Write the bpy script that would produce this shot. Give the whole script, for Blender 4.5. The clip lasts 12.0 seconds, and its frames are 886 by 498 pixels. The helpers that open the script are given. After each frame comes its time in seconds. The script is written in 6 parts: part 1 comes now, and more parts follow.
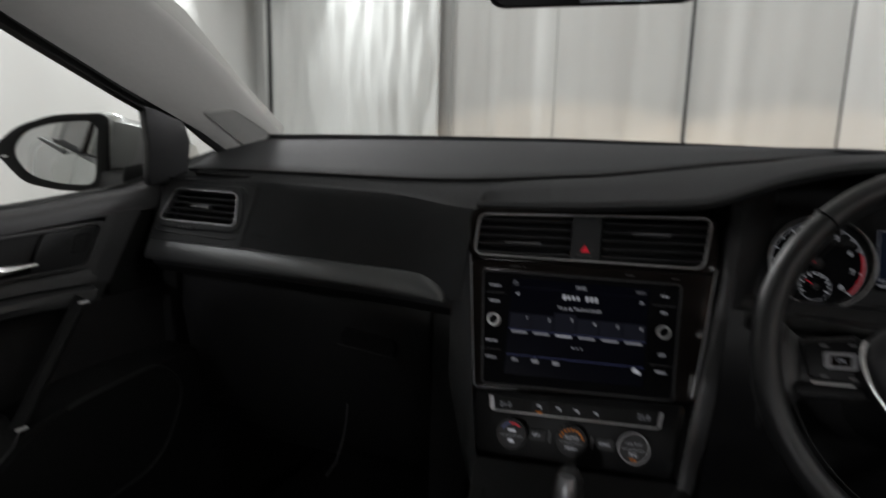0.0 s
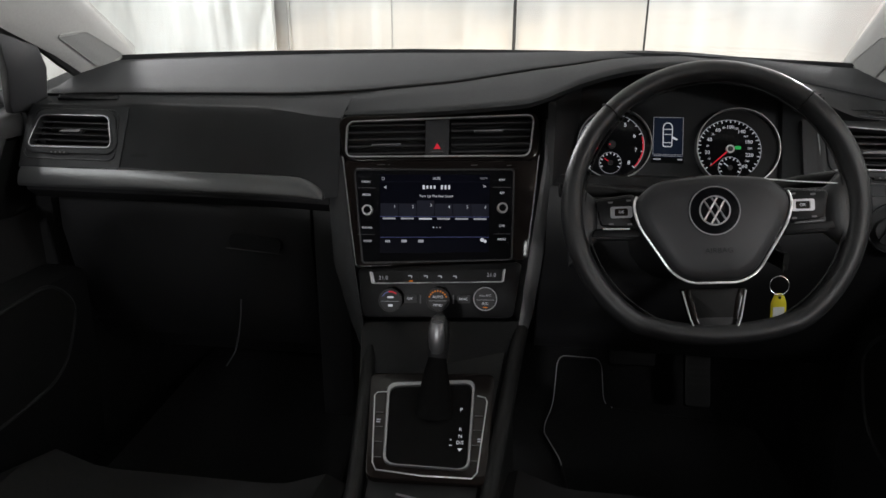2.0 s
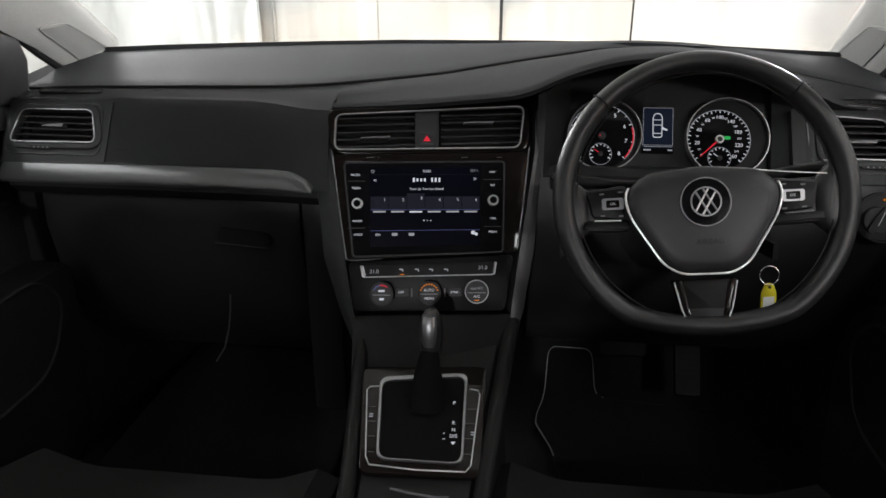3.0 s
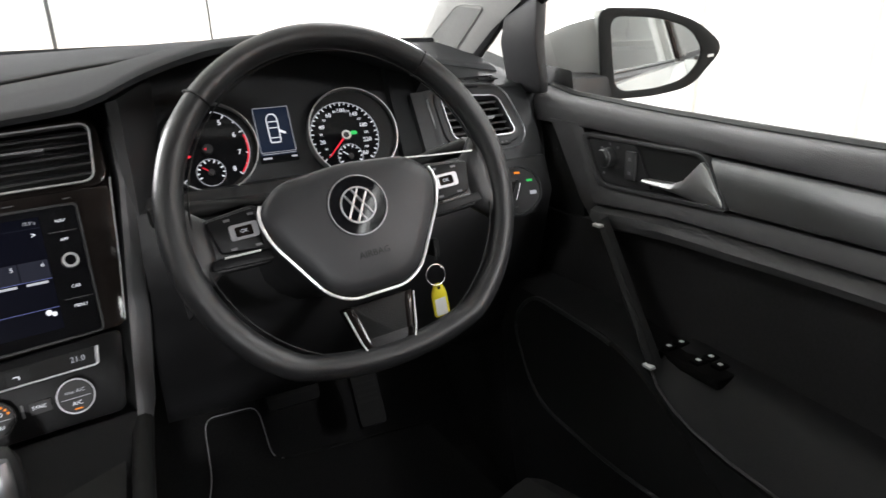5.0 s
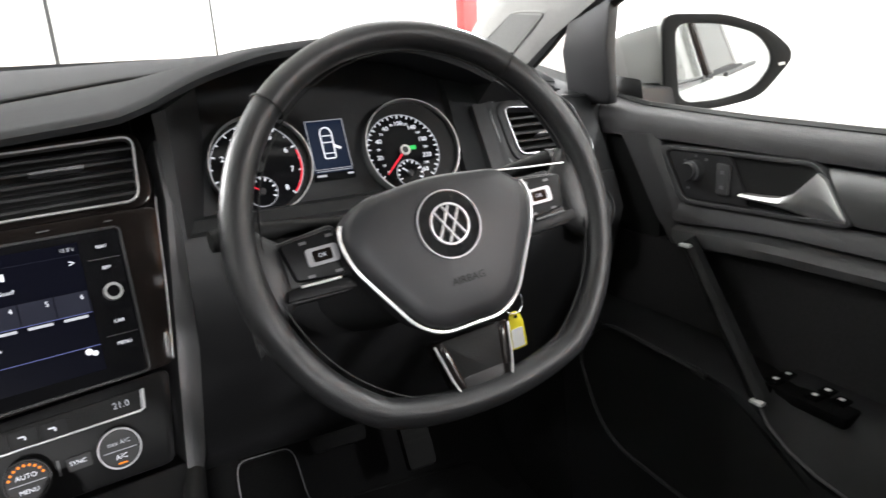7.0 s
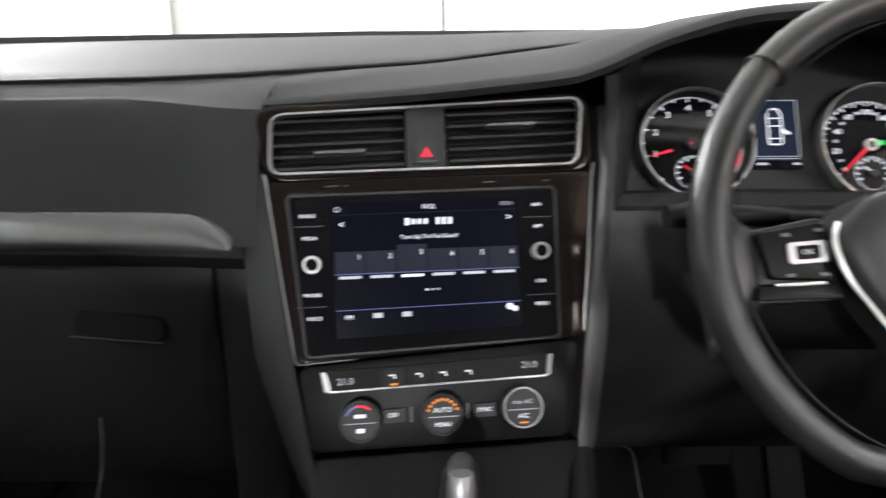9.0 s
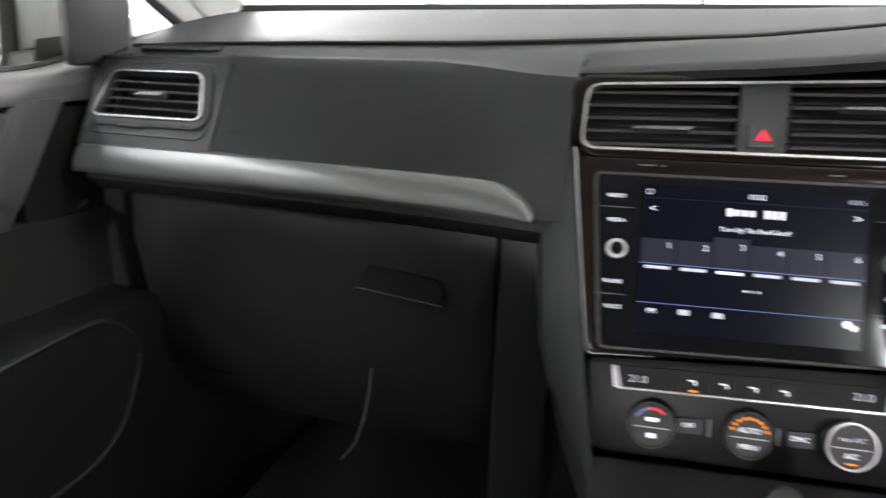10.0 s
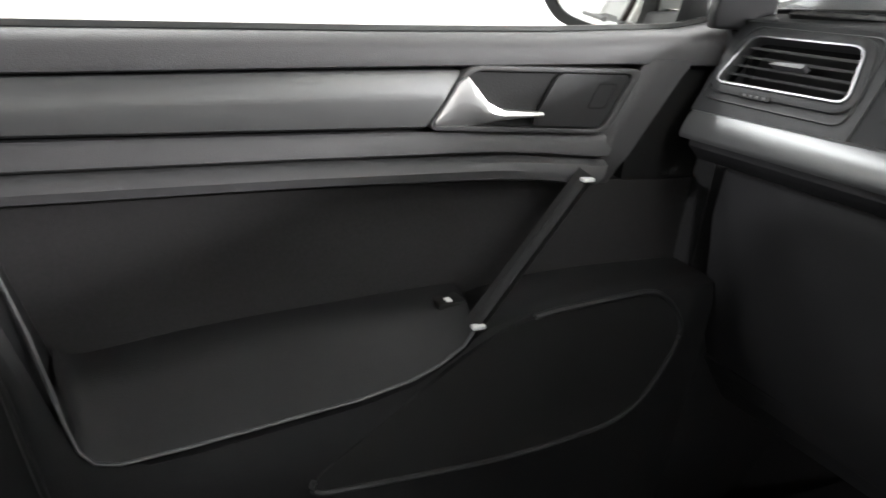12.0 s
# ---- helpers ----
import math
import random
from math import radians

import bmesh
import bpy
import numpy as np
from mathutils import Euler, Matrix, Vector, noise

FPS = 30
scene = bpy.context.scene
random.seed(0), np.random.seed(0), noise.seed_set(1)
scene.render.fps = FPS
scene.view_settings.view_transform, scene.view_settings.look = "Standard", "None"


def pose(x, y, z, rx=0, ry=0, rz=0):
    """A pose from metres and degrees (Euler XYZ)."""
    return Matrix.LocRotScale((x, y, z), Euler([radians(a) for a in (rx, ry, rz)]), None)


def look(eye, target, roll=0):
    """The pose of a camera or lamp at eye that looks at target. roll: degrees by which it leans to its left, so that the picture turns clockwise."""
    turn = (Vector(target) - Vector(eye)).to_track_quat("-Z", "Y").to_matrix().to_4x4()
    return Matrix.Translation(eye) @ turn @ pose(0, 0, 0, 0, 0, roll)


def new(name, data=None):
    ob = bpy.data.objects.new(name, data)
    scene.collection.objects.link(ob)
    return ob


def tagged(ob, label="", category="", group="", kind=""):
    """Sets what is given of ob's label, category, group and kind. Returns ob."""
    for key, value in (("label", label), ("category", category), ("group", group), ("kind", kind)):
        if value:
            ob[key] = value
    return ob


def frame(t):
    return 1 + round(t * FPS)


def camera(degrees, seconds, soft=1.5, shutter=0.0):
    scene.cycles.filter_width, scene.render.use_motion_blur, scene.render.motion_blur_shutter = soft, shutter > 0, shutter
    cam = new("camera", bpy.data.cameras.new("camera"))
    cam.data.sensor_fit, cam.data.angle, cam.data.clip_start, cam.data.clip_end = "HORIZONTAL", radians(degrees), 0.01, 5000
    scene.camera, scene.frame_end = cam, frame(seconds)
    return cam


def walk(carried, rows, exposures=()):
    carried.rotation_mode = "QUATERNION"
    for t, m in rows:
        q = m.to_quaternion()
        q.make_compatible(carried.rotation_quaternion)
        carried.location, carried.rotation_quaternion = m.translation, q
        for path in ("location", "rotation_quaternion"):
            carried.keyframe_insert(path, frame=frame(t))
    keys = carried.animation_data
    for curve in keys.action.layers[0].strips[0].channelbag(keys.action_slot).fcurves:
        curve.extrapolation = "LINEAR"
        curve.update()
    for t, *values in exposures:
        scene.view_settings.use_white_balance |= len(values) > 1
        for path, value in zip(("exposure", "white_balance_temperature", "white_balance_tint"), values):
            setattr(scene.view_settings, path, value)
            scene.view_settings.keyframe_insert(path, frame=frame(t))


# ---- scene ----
cam = camera(67.3, 12.0, soft=1.5, shutter=0.5)
PATH = [
    (0, (0.124, -0.811, 1.161), (-0.58, 1.018, 0.761), 1.6),
    (0.5, (0.136, -0.876, 1.171), (-0.305, 0.985, 0.585), 0.7),
    (1, (0.145, -0.941, 1.185), (-0.206, 0.926, 0.561), 0.5),
    (1.5, (0.147, -0.969, 1.187), (-0.132, 0.905, 0.546), 0.2),
    (2, (0.14, -0.98, 1.185), (-0.112, 0.891, 0.526), 0.2),
    (2.5, (0.137, -0.984, 1.187), (-0.097, 0.882, 0.506), 0.1),
    (3, (0.135, -0.975, 1.187), (-0.08, 0.891, 0.501), 0.0),
    (3.5, (0.154, -0.912, 1.182), (0.119, 0.97, 0.507), -0.5),
    (3.7, (0.16, -0.879, 1.177), (0.287, 1.002, 0.509), -0.9),
    (5.3, (0.156, -0.761, 1.121), (1.041, 0.92, 0.495), -2.7),
    (5.5, (0.153, -0.751, 1.119), (1.052, 0.926, 0.501), -2.7),
    (6, (0.145, -0.726, 1.116), (1.058, 0.949, 0.515), -2.9),
    (6.5, (0.133, -0.7, 1.114), (1.042, 0.984, 0.532), -3.0),
    (6.7, (0.125, -0.685, 1.111), (1.024, 1.007, 0.536), -3.1),
    (8.5, (0.046, -0.612, 1.087), (0.32, 1.301, 0.568), -1.4),
    (9, (0.018, -0.594, 1.085), (0.003, 1.327, 0.527), -0.4),
    (9.5, (-0.015, -0.578, 1.082), (-0.359, 1.301, 0.489), 0.2),
    (10, (-0.067, -0.573, 1.069), (-0.678, 1.234, 0.466), 1.3),
    (10.5, (-0.114, -0.589, 1.048), (-1.07, 1.07, 0.47), 3.0),
    (11, (-0.127, -0.576, 1.019), (-1.498, 0.766, 0.456), 2.4),
    (11.5, (-0.164, -0.585, 1.033), (-1.693, 0.514, 0.361), 4.0),
    (12, (-0.171, -0.568, 1.049), (-1.82, 0.302, 0.324), 4.3),
]
EXPOSE = [(0, -1.4), (0.5, -1.08), (1, -0.77), (2.5, -0.36), (3.5, -0.06), (5.5, 0.85), (6.5, 1.0), (8.5, 1.05), (9.0, 1.1), (9.5, 1.22), (10.5, 1.28), (12, 1.25)]
walk(cam, [(t, look(eye, target, roll)) for t, eye, target, roll in PATH], EXPOSE)

# ---------------------------------------------------------------- light
world = bpy.data.worlds.new("world")
scene.world = world
world.use_nodes = True
world.node_tree.nodes["Background"].inputs[0].default_value = (0.8, 0.85, 0.9, 1)
world.node_tree.nodes["Background"].inputs[1].default_value = 0.05


def area(name, place, target, sx, sy, power, colour=(1, 1, 1)):
    d = bpy.data.lights.new(name, "AREA")
    d.shape, d.size, d.size_y, d.energy, d.color = "RECTANGLE", sx, sy, power, colour
    ob = new(name, d)
    ob.matrix_world = look(place, target)
    return ob


TUBES = [(-1.5, 1.9), (1.5, 1.9), (-2.45, -0.9), (2.45, -0.9), (-1.5, -4.2), (1.5, -4.2)]
for tx, ty in TUBES:
    area("tube_lamp", (tx, ty, 2.98), (tx, ty, 0), 0.28, 1.5, {1.9: 10, -0.9: 29 if tx > 0 else 19}.get(ty, 40), (0.985, 0.985, 1.0))
# work lamps on stands: two before the car, one behind it at the wall and a small one behind the rear window
CORNERS = [(-2.55, 2.85, 2.15, 120, 0.5), (2.55, 2.85, 2.15, 150, 0.5), (2.35, -3.3, 2.15, 26, 0.5), (-0.31, -4.6, 1.66, 44, 0.2)]
for tx, ty, tz, power, wide in CORNERS:
    away = (Vector((0, -0.3, 1.0)) - Vector((tx, ty, tz))).normalized() * 0.03
    area("corner_lamp", Vector((tx, ty, tz)) + away, (0, -0.3, 1.0), wide, wide * 0.6, power, (0.985, 0.985, 1.0))
for side in (-1, 1):
    d = bpy.data.lights.new("headlamp_beam", "SPOT")
    d.energy, d.color, d.spot_size, d.spot_blend, d.shadow_soft_size = 62, (1.0, 0.76, 0.54), radians(124), 0.10, 0.03
    new("headlamp_beam", d).matrix_world = look((side * 0.66, 1.80, 0.66), (side * 0.66, 3.2, -0.46))


# ---------------------------------------------------------------- materials
def material(name, colour, rough=0.5, metal=0.0, vary=0.15, scale=40.0, bump=0.0, bump_scale=600.0, coat=0.0, stretch=(1, 1, 1), fine=0.06, spec=0.5):
    m = bpy.data.materials.new(name)
    m.use_nodes = True
    nt = m.node_tree
    b = nt.nodes["Principled BSDF"]
    b.inputs["Metallic"].default_value = metal
    b.inputs["Coat Weight"].default_value = coat
    b.inputs["Specular IOR Level"].default_value = spec
    b.inputs["Coat Roughness"].default_value = 0.05
    co = nt.nodes.new("ShaderNodeTexCoord")
    mp = nt.nodes.new("ShaderNodeMapping")
    mp.inputs["Scale"].default_value = stretch
    nt.links.new(co.outputs["Object"], mp.inputs["Vector"])
    n1 = nt.nodes.new("ShaderNodeTexNoise")
    n1.inputs["Scale"].default_value, n1.inputs["Detail"].default_value = scale, 5
    n2 = nt.nodes.new("ShaderNodeTexNoise")
    n2.inputs["Scale"].default_value, n2.inputs["Detail"].default_value = bump_scale, 2
    for n in (n1, n2):
        nt.links.new(mp.outputs[0], n.inputs["Vector"])
    mix = nt.nodes.new("ShaderNodeMix")
    mix.data_type = "RGBA"
    mix.inputs[6].default_value = (*[c * (1 - vary) for c in colour], 1)
    mix.inputs[7].default_value = (*[min(1, c * (1 + vary)) for c in colour], 1)
    nt.links.new(n1.outputs["Fac"], mix.inputs[0])
    nt.links.new(mix.outputs[2], b.inputs["Base Color"])
    ma = nt.nodes.new("ShaderNodeMath")
    ma.operation = "MULTIPLY_ADD"
    ma.inputs[1].default_value, ma.inputs[2].default_value = 2 * fine, rough - fine
    nt.links.new(n1.outputs["Fac"], ma.inputs[0])
    nt.links.new(ma.outputs[0], b.inputs["Roughness"])
    if bump:
        bp = nt.nodes.new("ShaderNodeBump")
        bp.inputs["Strength"].default_value, bp.inputs["Distance"].default_value = bump, 0.001
        nt.links.new(n2.outputs["Fac"], bp.inputs["Height"])
        nt.links.new(bp.outputs[0], b.inputs["Normal"])
    return m


def glow(name, colour, strength):
    m = bpy.data.materials.new(name)
    m.use_nodes = True
    b = m.node_tree.nodes["Principled BSDF"]
    b.inputs["Base Color"].default_value = (*[c * 0.2 for c in colour], 1)
    b.inputs["Emission Color"].default_value = (*colour, 1)
    b.inputs["Emission Strength"].default_value = strength
    b.inputs["Roughness"].default_value = 0.2
    b.inputs["Specular IOR Level"].default_value = 0.12
    return m


def clear(name, tint=(1, 1, 1), rough=0.0):
    m = bpy.data.materials.new(name)
    m.use_nodes = True
    nt = m.node_tree
    nt.nodes.remove(nt.nodes["Principled BSDF"])
    tr, gl, fr, mx = (nt.nodes.new(k) for k in ("ShaderNodeBsdfTransparent", "ShaderNodeBsdfGlossy", "ShaderNodeLayerWeight", "ShaderNodeMixShader"))
    pw = nt.nodes.new("ShaderNodeMath")
    pw.operation, pw.inputs[1].default_value = "POWER", 5.0
    tr.inputs[0].default_value = (*tint, 1)
    gl.inputs["Roughness"].default_value = rough
    nt.links.new(fr.outputs["Facing"], pw.inputs[0])
    nt.links.new(pw.outputs[0], mx.inputs[0])
    nt.links.new(tr.outputs[0], mx.inputs[1])
    nt.links.new(gl.outputs[0], mx.inputs[2])
    nt.links.new(mx.outputs[0], nt.nodes["Material Output"].inputs[0])
    return m


PAD = material("soft_touch_pad", (0.047, 0.0485, 0.051), 0.74, 0, 0.12, 25, 0.5, 900, spec=0.12)
DOORP = material("soft_door_plastic", (0.046, 0.0455, 0.047), 0.5, 0, 0.12, 25, 0.4, 1100, spec=0.32)
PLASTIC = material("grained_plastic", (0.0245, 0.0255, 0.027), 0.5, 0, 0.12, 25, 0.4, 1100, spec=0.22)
HARD = material("hard_plastic", (0.019, 0.019, 0.020), 0.45, 0, 0.15, 30, 0.3, 900, spec=0.38)
BLACK = material("deep_black_plastic", (0.011, 0.011, 0.011), 0.5, 0, 0.2, 30, 0.3, 900, spec=0.12)
MATT = material("matt_dark_plastic", (0.030, 0.0307, 0.032), 0.8, 0, 0.12, 25, 0.4, 1100, spec=0.07)
DEEP = material("black_flock", (0.006, 0.0058, 0.0058), 0.9, 0, 0.2, 60, 0.5, 1200, spec=0.04)
BADGE = material("smoked_chrome", (0.34, 0.34, 0.35), 0.34, 1, 0.05, 30)
# the stack's right cheek as lit: side light put into a paler grey
SIDE_LIT = material("side_plastic_lit", (0.058, 0.058, 0.060), 0.4, 0, 0.1, 25, 0.25, 1100)
LOWER = material("matt_black_plastic", (0.011, 0.011, 0.0115), 0.55, 0, 0.15, 30, 0.4, 900, spec=0.2)
BRIGHT = material("bright_chrome_line", (0.9, 0.9, 0.9), 0.3, 0.45, 0.05, 30)
DULL = material("dull_chrome", (0.27, 0.27, 0.28), 0.38, 0.9, 0.06, 30)
CLIM = material("smooth_black_plastic", (0.0055, 0.0055, 0.006), 0.38, 0, 0.1, 25, 0.15, 1100, spec=0.16)
GREYP = material("grey_side_plastic", (0.10, 0.10, 0.105), 0.42, 0, 0.08, 25, 0.25, 1100)
GLOSS = material("piano_black", (0.0095, 0.0075, 0.0068), 0.12, 0, 0.1, 12, 0, 600, 0.06, fine=0.03, spec=0.15)
STRIP = material("brushed_dark_metal", (0.098, 0.099, 0.100), 0.37, 0.55, 0.12, 60, 0.06, 700, stretch=(0.06, 0.06, 1))
DECOR = material("satin_grey_decor", (0.100, 0.102, 0.104), 0.32, 0.55, 0.06, 30, 0.04, 700, stretch=(0.1, 1, 1))
CHROME = material("satin_chrome", (0.85, 0.85, 0.86), 0.24, 1, 0.05, 30)
HANDLE = material("satin_silver", (0.62, 0.62, 0.62), 0.32, 0.85, 0.06, 30)
PADSKIN = material("smooth_airbag_skin", (0.026, 0.026, 0.028), 0.45, 0, 0.10, 60, 0.08, 900, spec=0.32)
LEATHER = material("black_leather", (0.022, 0.022, 0.023), 0.35, 0, 0.12, 60, 0.28, 900, spec=0.38)
RUBBER = material("black_rubber", (0.012, 0.012, 0.012), 0.6, 0, 0.15, 60, 0.3, 500, spec=0.2)
FABRIC = material("dark_fabric", (0.026, 0.025, 0.0255), 0.9, 0, 0.3, 300, 0.8, 1500, spec=0.12)
SEATCLOTH = material("grey_black_seat_cloth", (0.022, 0.0215, 0.0215), 0.9, 0, 0.35, 250, 0.8, 700, spec=0.1)
CARPET = material("black_carpet", (0.020, 0.020, 0.0205), 0.95, 0, 0.4, 400, 1.0, 900, spec=0.05)
HEADLINER = material("grey_woven_headliner", (0.42, 0.415, 0.4), 0.92, 0, 0.08, 200, 0.6, 1400)
EDGE = material("grey_edge_line", (0.06, 0.06, 0.062), 0.5, 0, 0.1, 30)
SEAL = material("window_seal", (0.012, 0.012, 0.012), 0.5)
PAINT = material("grey_metallic_paint", (0.42, 0.43, 0.42), 0.28, 0.4, 0.02, 3, coat=1.0, fine=0.005)
MIRROR = material("mirror_glass", (0.92, 0.93, 0.93), 0.01, 1, 0, 10, fine=0.0)
WHITE = material("white_sheet", (0.64, 0.64, 0.63), 0.45, 0, 0.08, 1.2, 0.15, 12)
FILM = material("crumpled_plastic_film", (0.66, 0.67, 0.66), 0.22, 0, 0.12, 3, 0.3, 25)
CREASE = material("crease_shade", (0.50, 0.485, 0.45), 0.6, 0, 0.1, 8)
POST = material("grey_steel_post", (0.40, 0.40, 0.39), 0.5, 0.2)
POLE = material("dark_steel_post", (0.03, 0.03, 0.03), 0.5, 0.4)
CONCRETE = material("grey_concrete", (0.42, 0.41, 0.39), 0.7, 0, 0.25, 2.5, 0.4, 60)
CEIL = material("white_ceiling_paint", (0.7, 0.7, 0.69), 0.8, 0, 0.08, 2)
ORANGE = material("orange_paint", (0.8, 0.24, 0.04), 0.5)
RED = material("red_paint", (0.5, 0.05, 0.05), 0.5)
YELLOW = material("yellow_plastic", (0.8, 0.68, 0.03), 0.4)
PAPER = material("paper_label", (0.8, 0.8, 0.78), 0.7)
PILLARCLOTH = material("darker_pillar_cloth", (0.27, 0.27, 0.26), 0.92, 0, 0.1, 220, 0.6, 1400)
PIPING = material("grey_mat_piping", (0.5, 0.5, 0.5), 0.6)
DARKGLASS = material("black_screen_glass", (0.006, 0.006, 0.007), 0.06, 0, 0, 10, fine=0.0, spec=0.22)
TUBE = glow("lamp_diffuser", (0.985, 0.985, 1.0), 9)
L_WHITE = glow("white_backlight", (0.85, 0.87, 0.95), 0.66)
L_DIM = glow("dim_backlight", (0.8, 0.82, 0.9), 0.3)
L_BLUE = glow("display_blue", (0.009, 0.010, 0.022), 0.10)
L_LINE = glow("display_line", (0.18, 0.21, 0.5), 0.42)
L_CELL = glow("display_cell", (0.05, 0.053, 0.08), 0.15)
L_RED = glow("red_backlight", (1.0, 0.04, 0.07), 0.55)
L_AMBER = glow("amber_backlight", (1.0, 0.3, 0.03), 0.6)
L_GREEN = glow("green_backlight", (0.05, 0.7, 0.15), 0.5)
GLASS = clear("window_glass", (0.95, 0.96, 0.95))
# tint chosen to hold back light from behind the front seats
TINTED = clear("tinted_glass", (0.35, 0.36, 0.36))


# ---------------------------------------------------------------- mesh helpers
def thing(name, place=(0, 0, 0), label="", category="", group="", kind=""):
    ob = new(name)
    ob.empty_display_size = 0.05
    ob.matrix_basis = Matrix.Translation(place)
    return tagged(ob, label, category, group, kind)


def part(name, bm, mat, parent=None, label="", smooth=True, bevel=0.0):
    bmesh.ops.recalc_face_normals(bm, faces=bm.faces[:])
    if bevel:
        sharp = [e for e in bm.edges if len(e.link_faces) == 2 and e.calc_face_angle(0) > 0.6]
        bmesh.ops.bevel(bm, geom=sharp, offset=bevel, segments=2, profile=0.5, affect="EDGES", clamp_overlap=True)
    me = bpy.data.meshes.new(name)
    if smooth:
        for f in bm.faces:
            f.smooth = True
        for e in bm.edges:
            if len(e.link_faces) != 2 or e.calc_face_angle(0) > 0.7:
                e.smooth = False
    bm.to_mesh(me)
    bm.free()
    me.materials.append(mat)
    ob = new(name, me)
    if parent:
        up, m = parent, Matrix()
        while up:
            m = up.matrix_basis @ m
            up = up.parent
        base = parent
        while base.parent:
            base = base.parent
        ob.parent = parent
        ob.matrix_parent_inverse = base.matrix_basis.inverted() if base.data is None and parent is base else Matrix()
    return tagged(ob, label)


def loft(sections, closed=True, caps=True, bm=None):
    bm = bm or bmesh.new()
    rows = [[bm.verts.new(p) for p in s] for s in sections]
    n = len(rows[0])
    for a, b in zip(rows, rows[1:]):
        for i in range(n if closed else n - 1):
            j = (i + 1) % n
            bm.faces.new((a[i], a[j], b[j], b[i]))
    if caps and closed:
        bm.faces.new(rows[0])
        bm.faces.new(rows[-1][::-1])
    return bm


def tube(points, r, n=8, ring=False, bm=None, flat=1.0):
    """A round bar along points; r may be one radius or one for each point."""
    bm = bm or bmesh.new()
    pts = [Vector(p) for p in points]
    up = Vector((0.03, 0.02, 1)).normalized()
    rows = []
    m = len(pts)
    for i, p in enumerate(pts):
        a = pts[(i - 1) % m] if ring or i else pts[0]
        b = pts[(i + 1) % m] if ring or i < m - 1 else pts[-1]
        t = (b - a).normalized()
        s = t.cross(up)
        s = s.normalized() if s.length > 0.05 else t.cross(Vector((1, 0, 0))).normalized()
        w = s.cross(t)
        k = r[i] if isinstance(r, (list, tuple)) else r
        rows.append([p + s * math.cos(2 * math.pi * j / n) * k + w * math.sin(2 * math.pi * j / n) * k * flat for j in range(n)])
    if ring:
        rows.append(rows[0])
        loft(rows, True, False, bm)
        bmesh.ops.remove_doubles(bm, verts=bm.verts[:], dist=1e-6)
        return bm
    return loft(rows, True, True, bm)


def rpoly(corners, r=0.005, n=4):
    """A flat outline with rounded corners."""
    out, m = [], len(corners)
    for i, c in enumerate(corners):
        c = Vector(c).to_2d() if len(c) > 2 else Vector(c)
        a, b = Vector(corners[i - 1]), Vector(corners[(i + 1) % m])
        da, db = (a - c), (b - c)
        k = min(r, da.length * 0.45, db.length * 0.45)
        p, q = c + da.normalized() * k, c + db.normalized() * k
        for j in range(n + 1):
            t = j / n
            out.append((p * (1 - t) ** 2 + c * 2 * t * (1 - t) + q * t * t)[:])
    return out


def disc(cu, cv, r, n=24, ry=None):
    return [(cu + r * math.cos(2 * math.pi * i / n), cv + (ry or r) * math.sin(2 * math.pi * i / n)) for i in range(n)]


def prism(m, outline, near, far, shrink=1.0, bm=None):
    """An outline in the local x-z plane of m, from near to far along local -y (towards the viewer is positive)."""
    cu = sum(p[0] for p in outline) / len(outline)
    cv = sum(p[1] for p in outline) / len(outline)
    a = [m @ Vector((u, -far, v)) for u, v in outline]
    b = [m @ Vector((cu + (u - cu) * shrink, -near, cv + (v - cv) * shrink)) for u, v in outline]
    return loft([a, b], True, True, bm)


def frame_ring(m, outer, inner, near, far, bm=None):
    """A frame between two outlines of as many points each."""
    rows = [[m @ Vector((u, -d, v)) for u, v in line] for line, d in ((outer, far), (outer, near), (inner, near), (inner, far))]
    rows.append(rows[0])
    bm = loft(rows, True, False, bm)
    bmesh.ops.remove_doubles(bm, verts=bm.verts[:], dist=1e-6)
    return bm


def box(lo, hi, m=None, bm=None):
    m = m or Matrix()
    c = [[m @ Vector((x, y, z)) for x, y in ((lo[0], lo[1]), (hi[0], lo[1]), (hi[0], hi[1]), (lo[0], hi[1]))] for z in (lo[2], hi[2])]
    return loft(c, True, True, bm)


def scaled(outline, k, kv=None):
    cu = sum(p[0] for p in outline) / len(outline)
    cv = sum(p[1] for p in outline) / len(outline)
    return [(cu + (u - cu) * k, cv + (v - cv) * (kv or k)) for u, v in outline]


def grown(outline, d):
    """The outline moved outwards by d."""
    n, out = len(outline), []
    area2 = sum(outline[i - 1][0] * outline[i][1] - outline[i][0] * outline[i - 1][1] for i in range(n))
    sgn = 1 if area2 > 0 else -1
    for i in range(n):
        a, b = Vector(outline[i - 1]), Vector(outline[(i + 1) % n])
        t = (b - a).normalized()
        out.append((outline[i][0] + sgn * t.y * d, outline[i][1] - sgn * t.x * d))
    return out


def words(text, m, u, v, size, mat, parent, name="lettering", align="CENTER", lift=0.0006, label=""):
    c = bpy.data.curves.new("text", "FONT")
    c.body, c.size, c.align_x, c.align_y, c.extrude, c.resolution_u = text, size, align, "CENTER", 0.0001, 2
    tmp = new("text", c)
    me = bpy.data.meshes.new_from_object(tmp)
    bpy.data.objects.remove(tmp)
    me.transform(m @ Matrix.Translation((u, -lift, v)) @ pose(0, 0, 0, 90, 0, 0))
    bm = bmesh.new()
    bm.from_mesh(me)
    return part(name, bm, mat, parent, label, smooth=False)


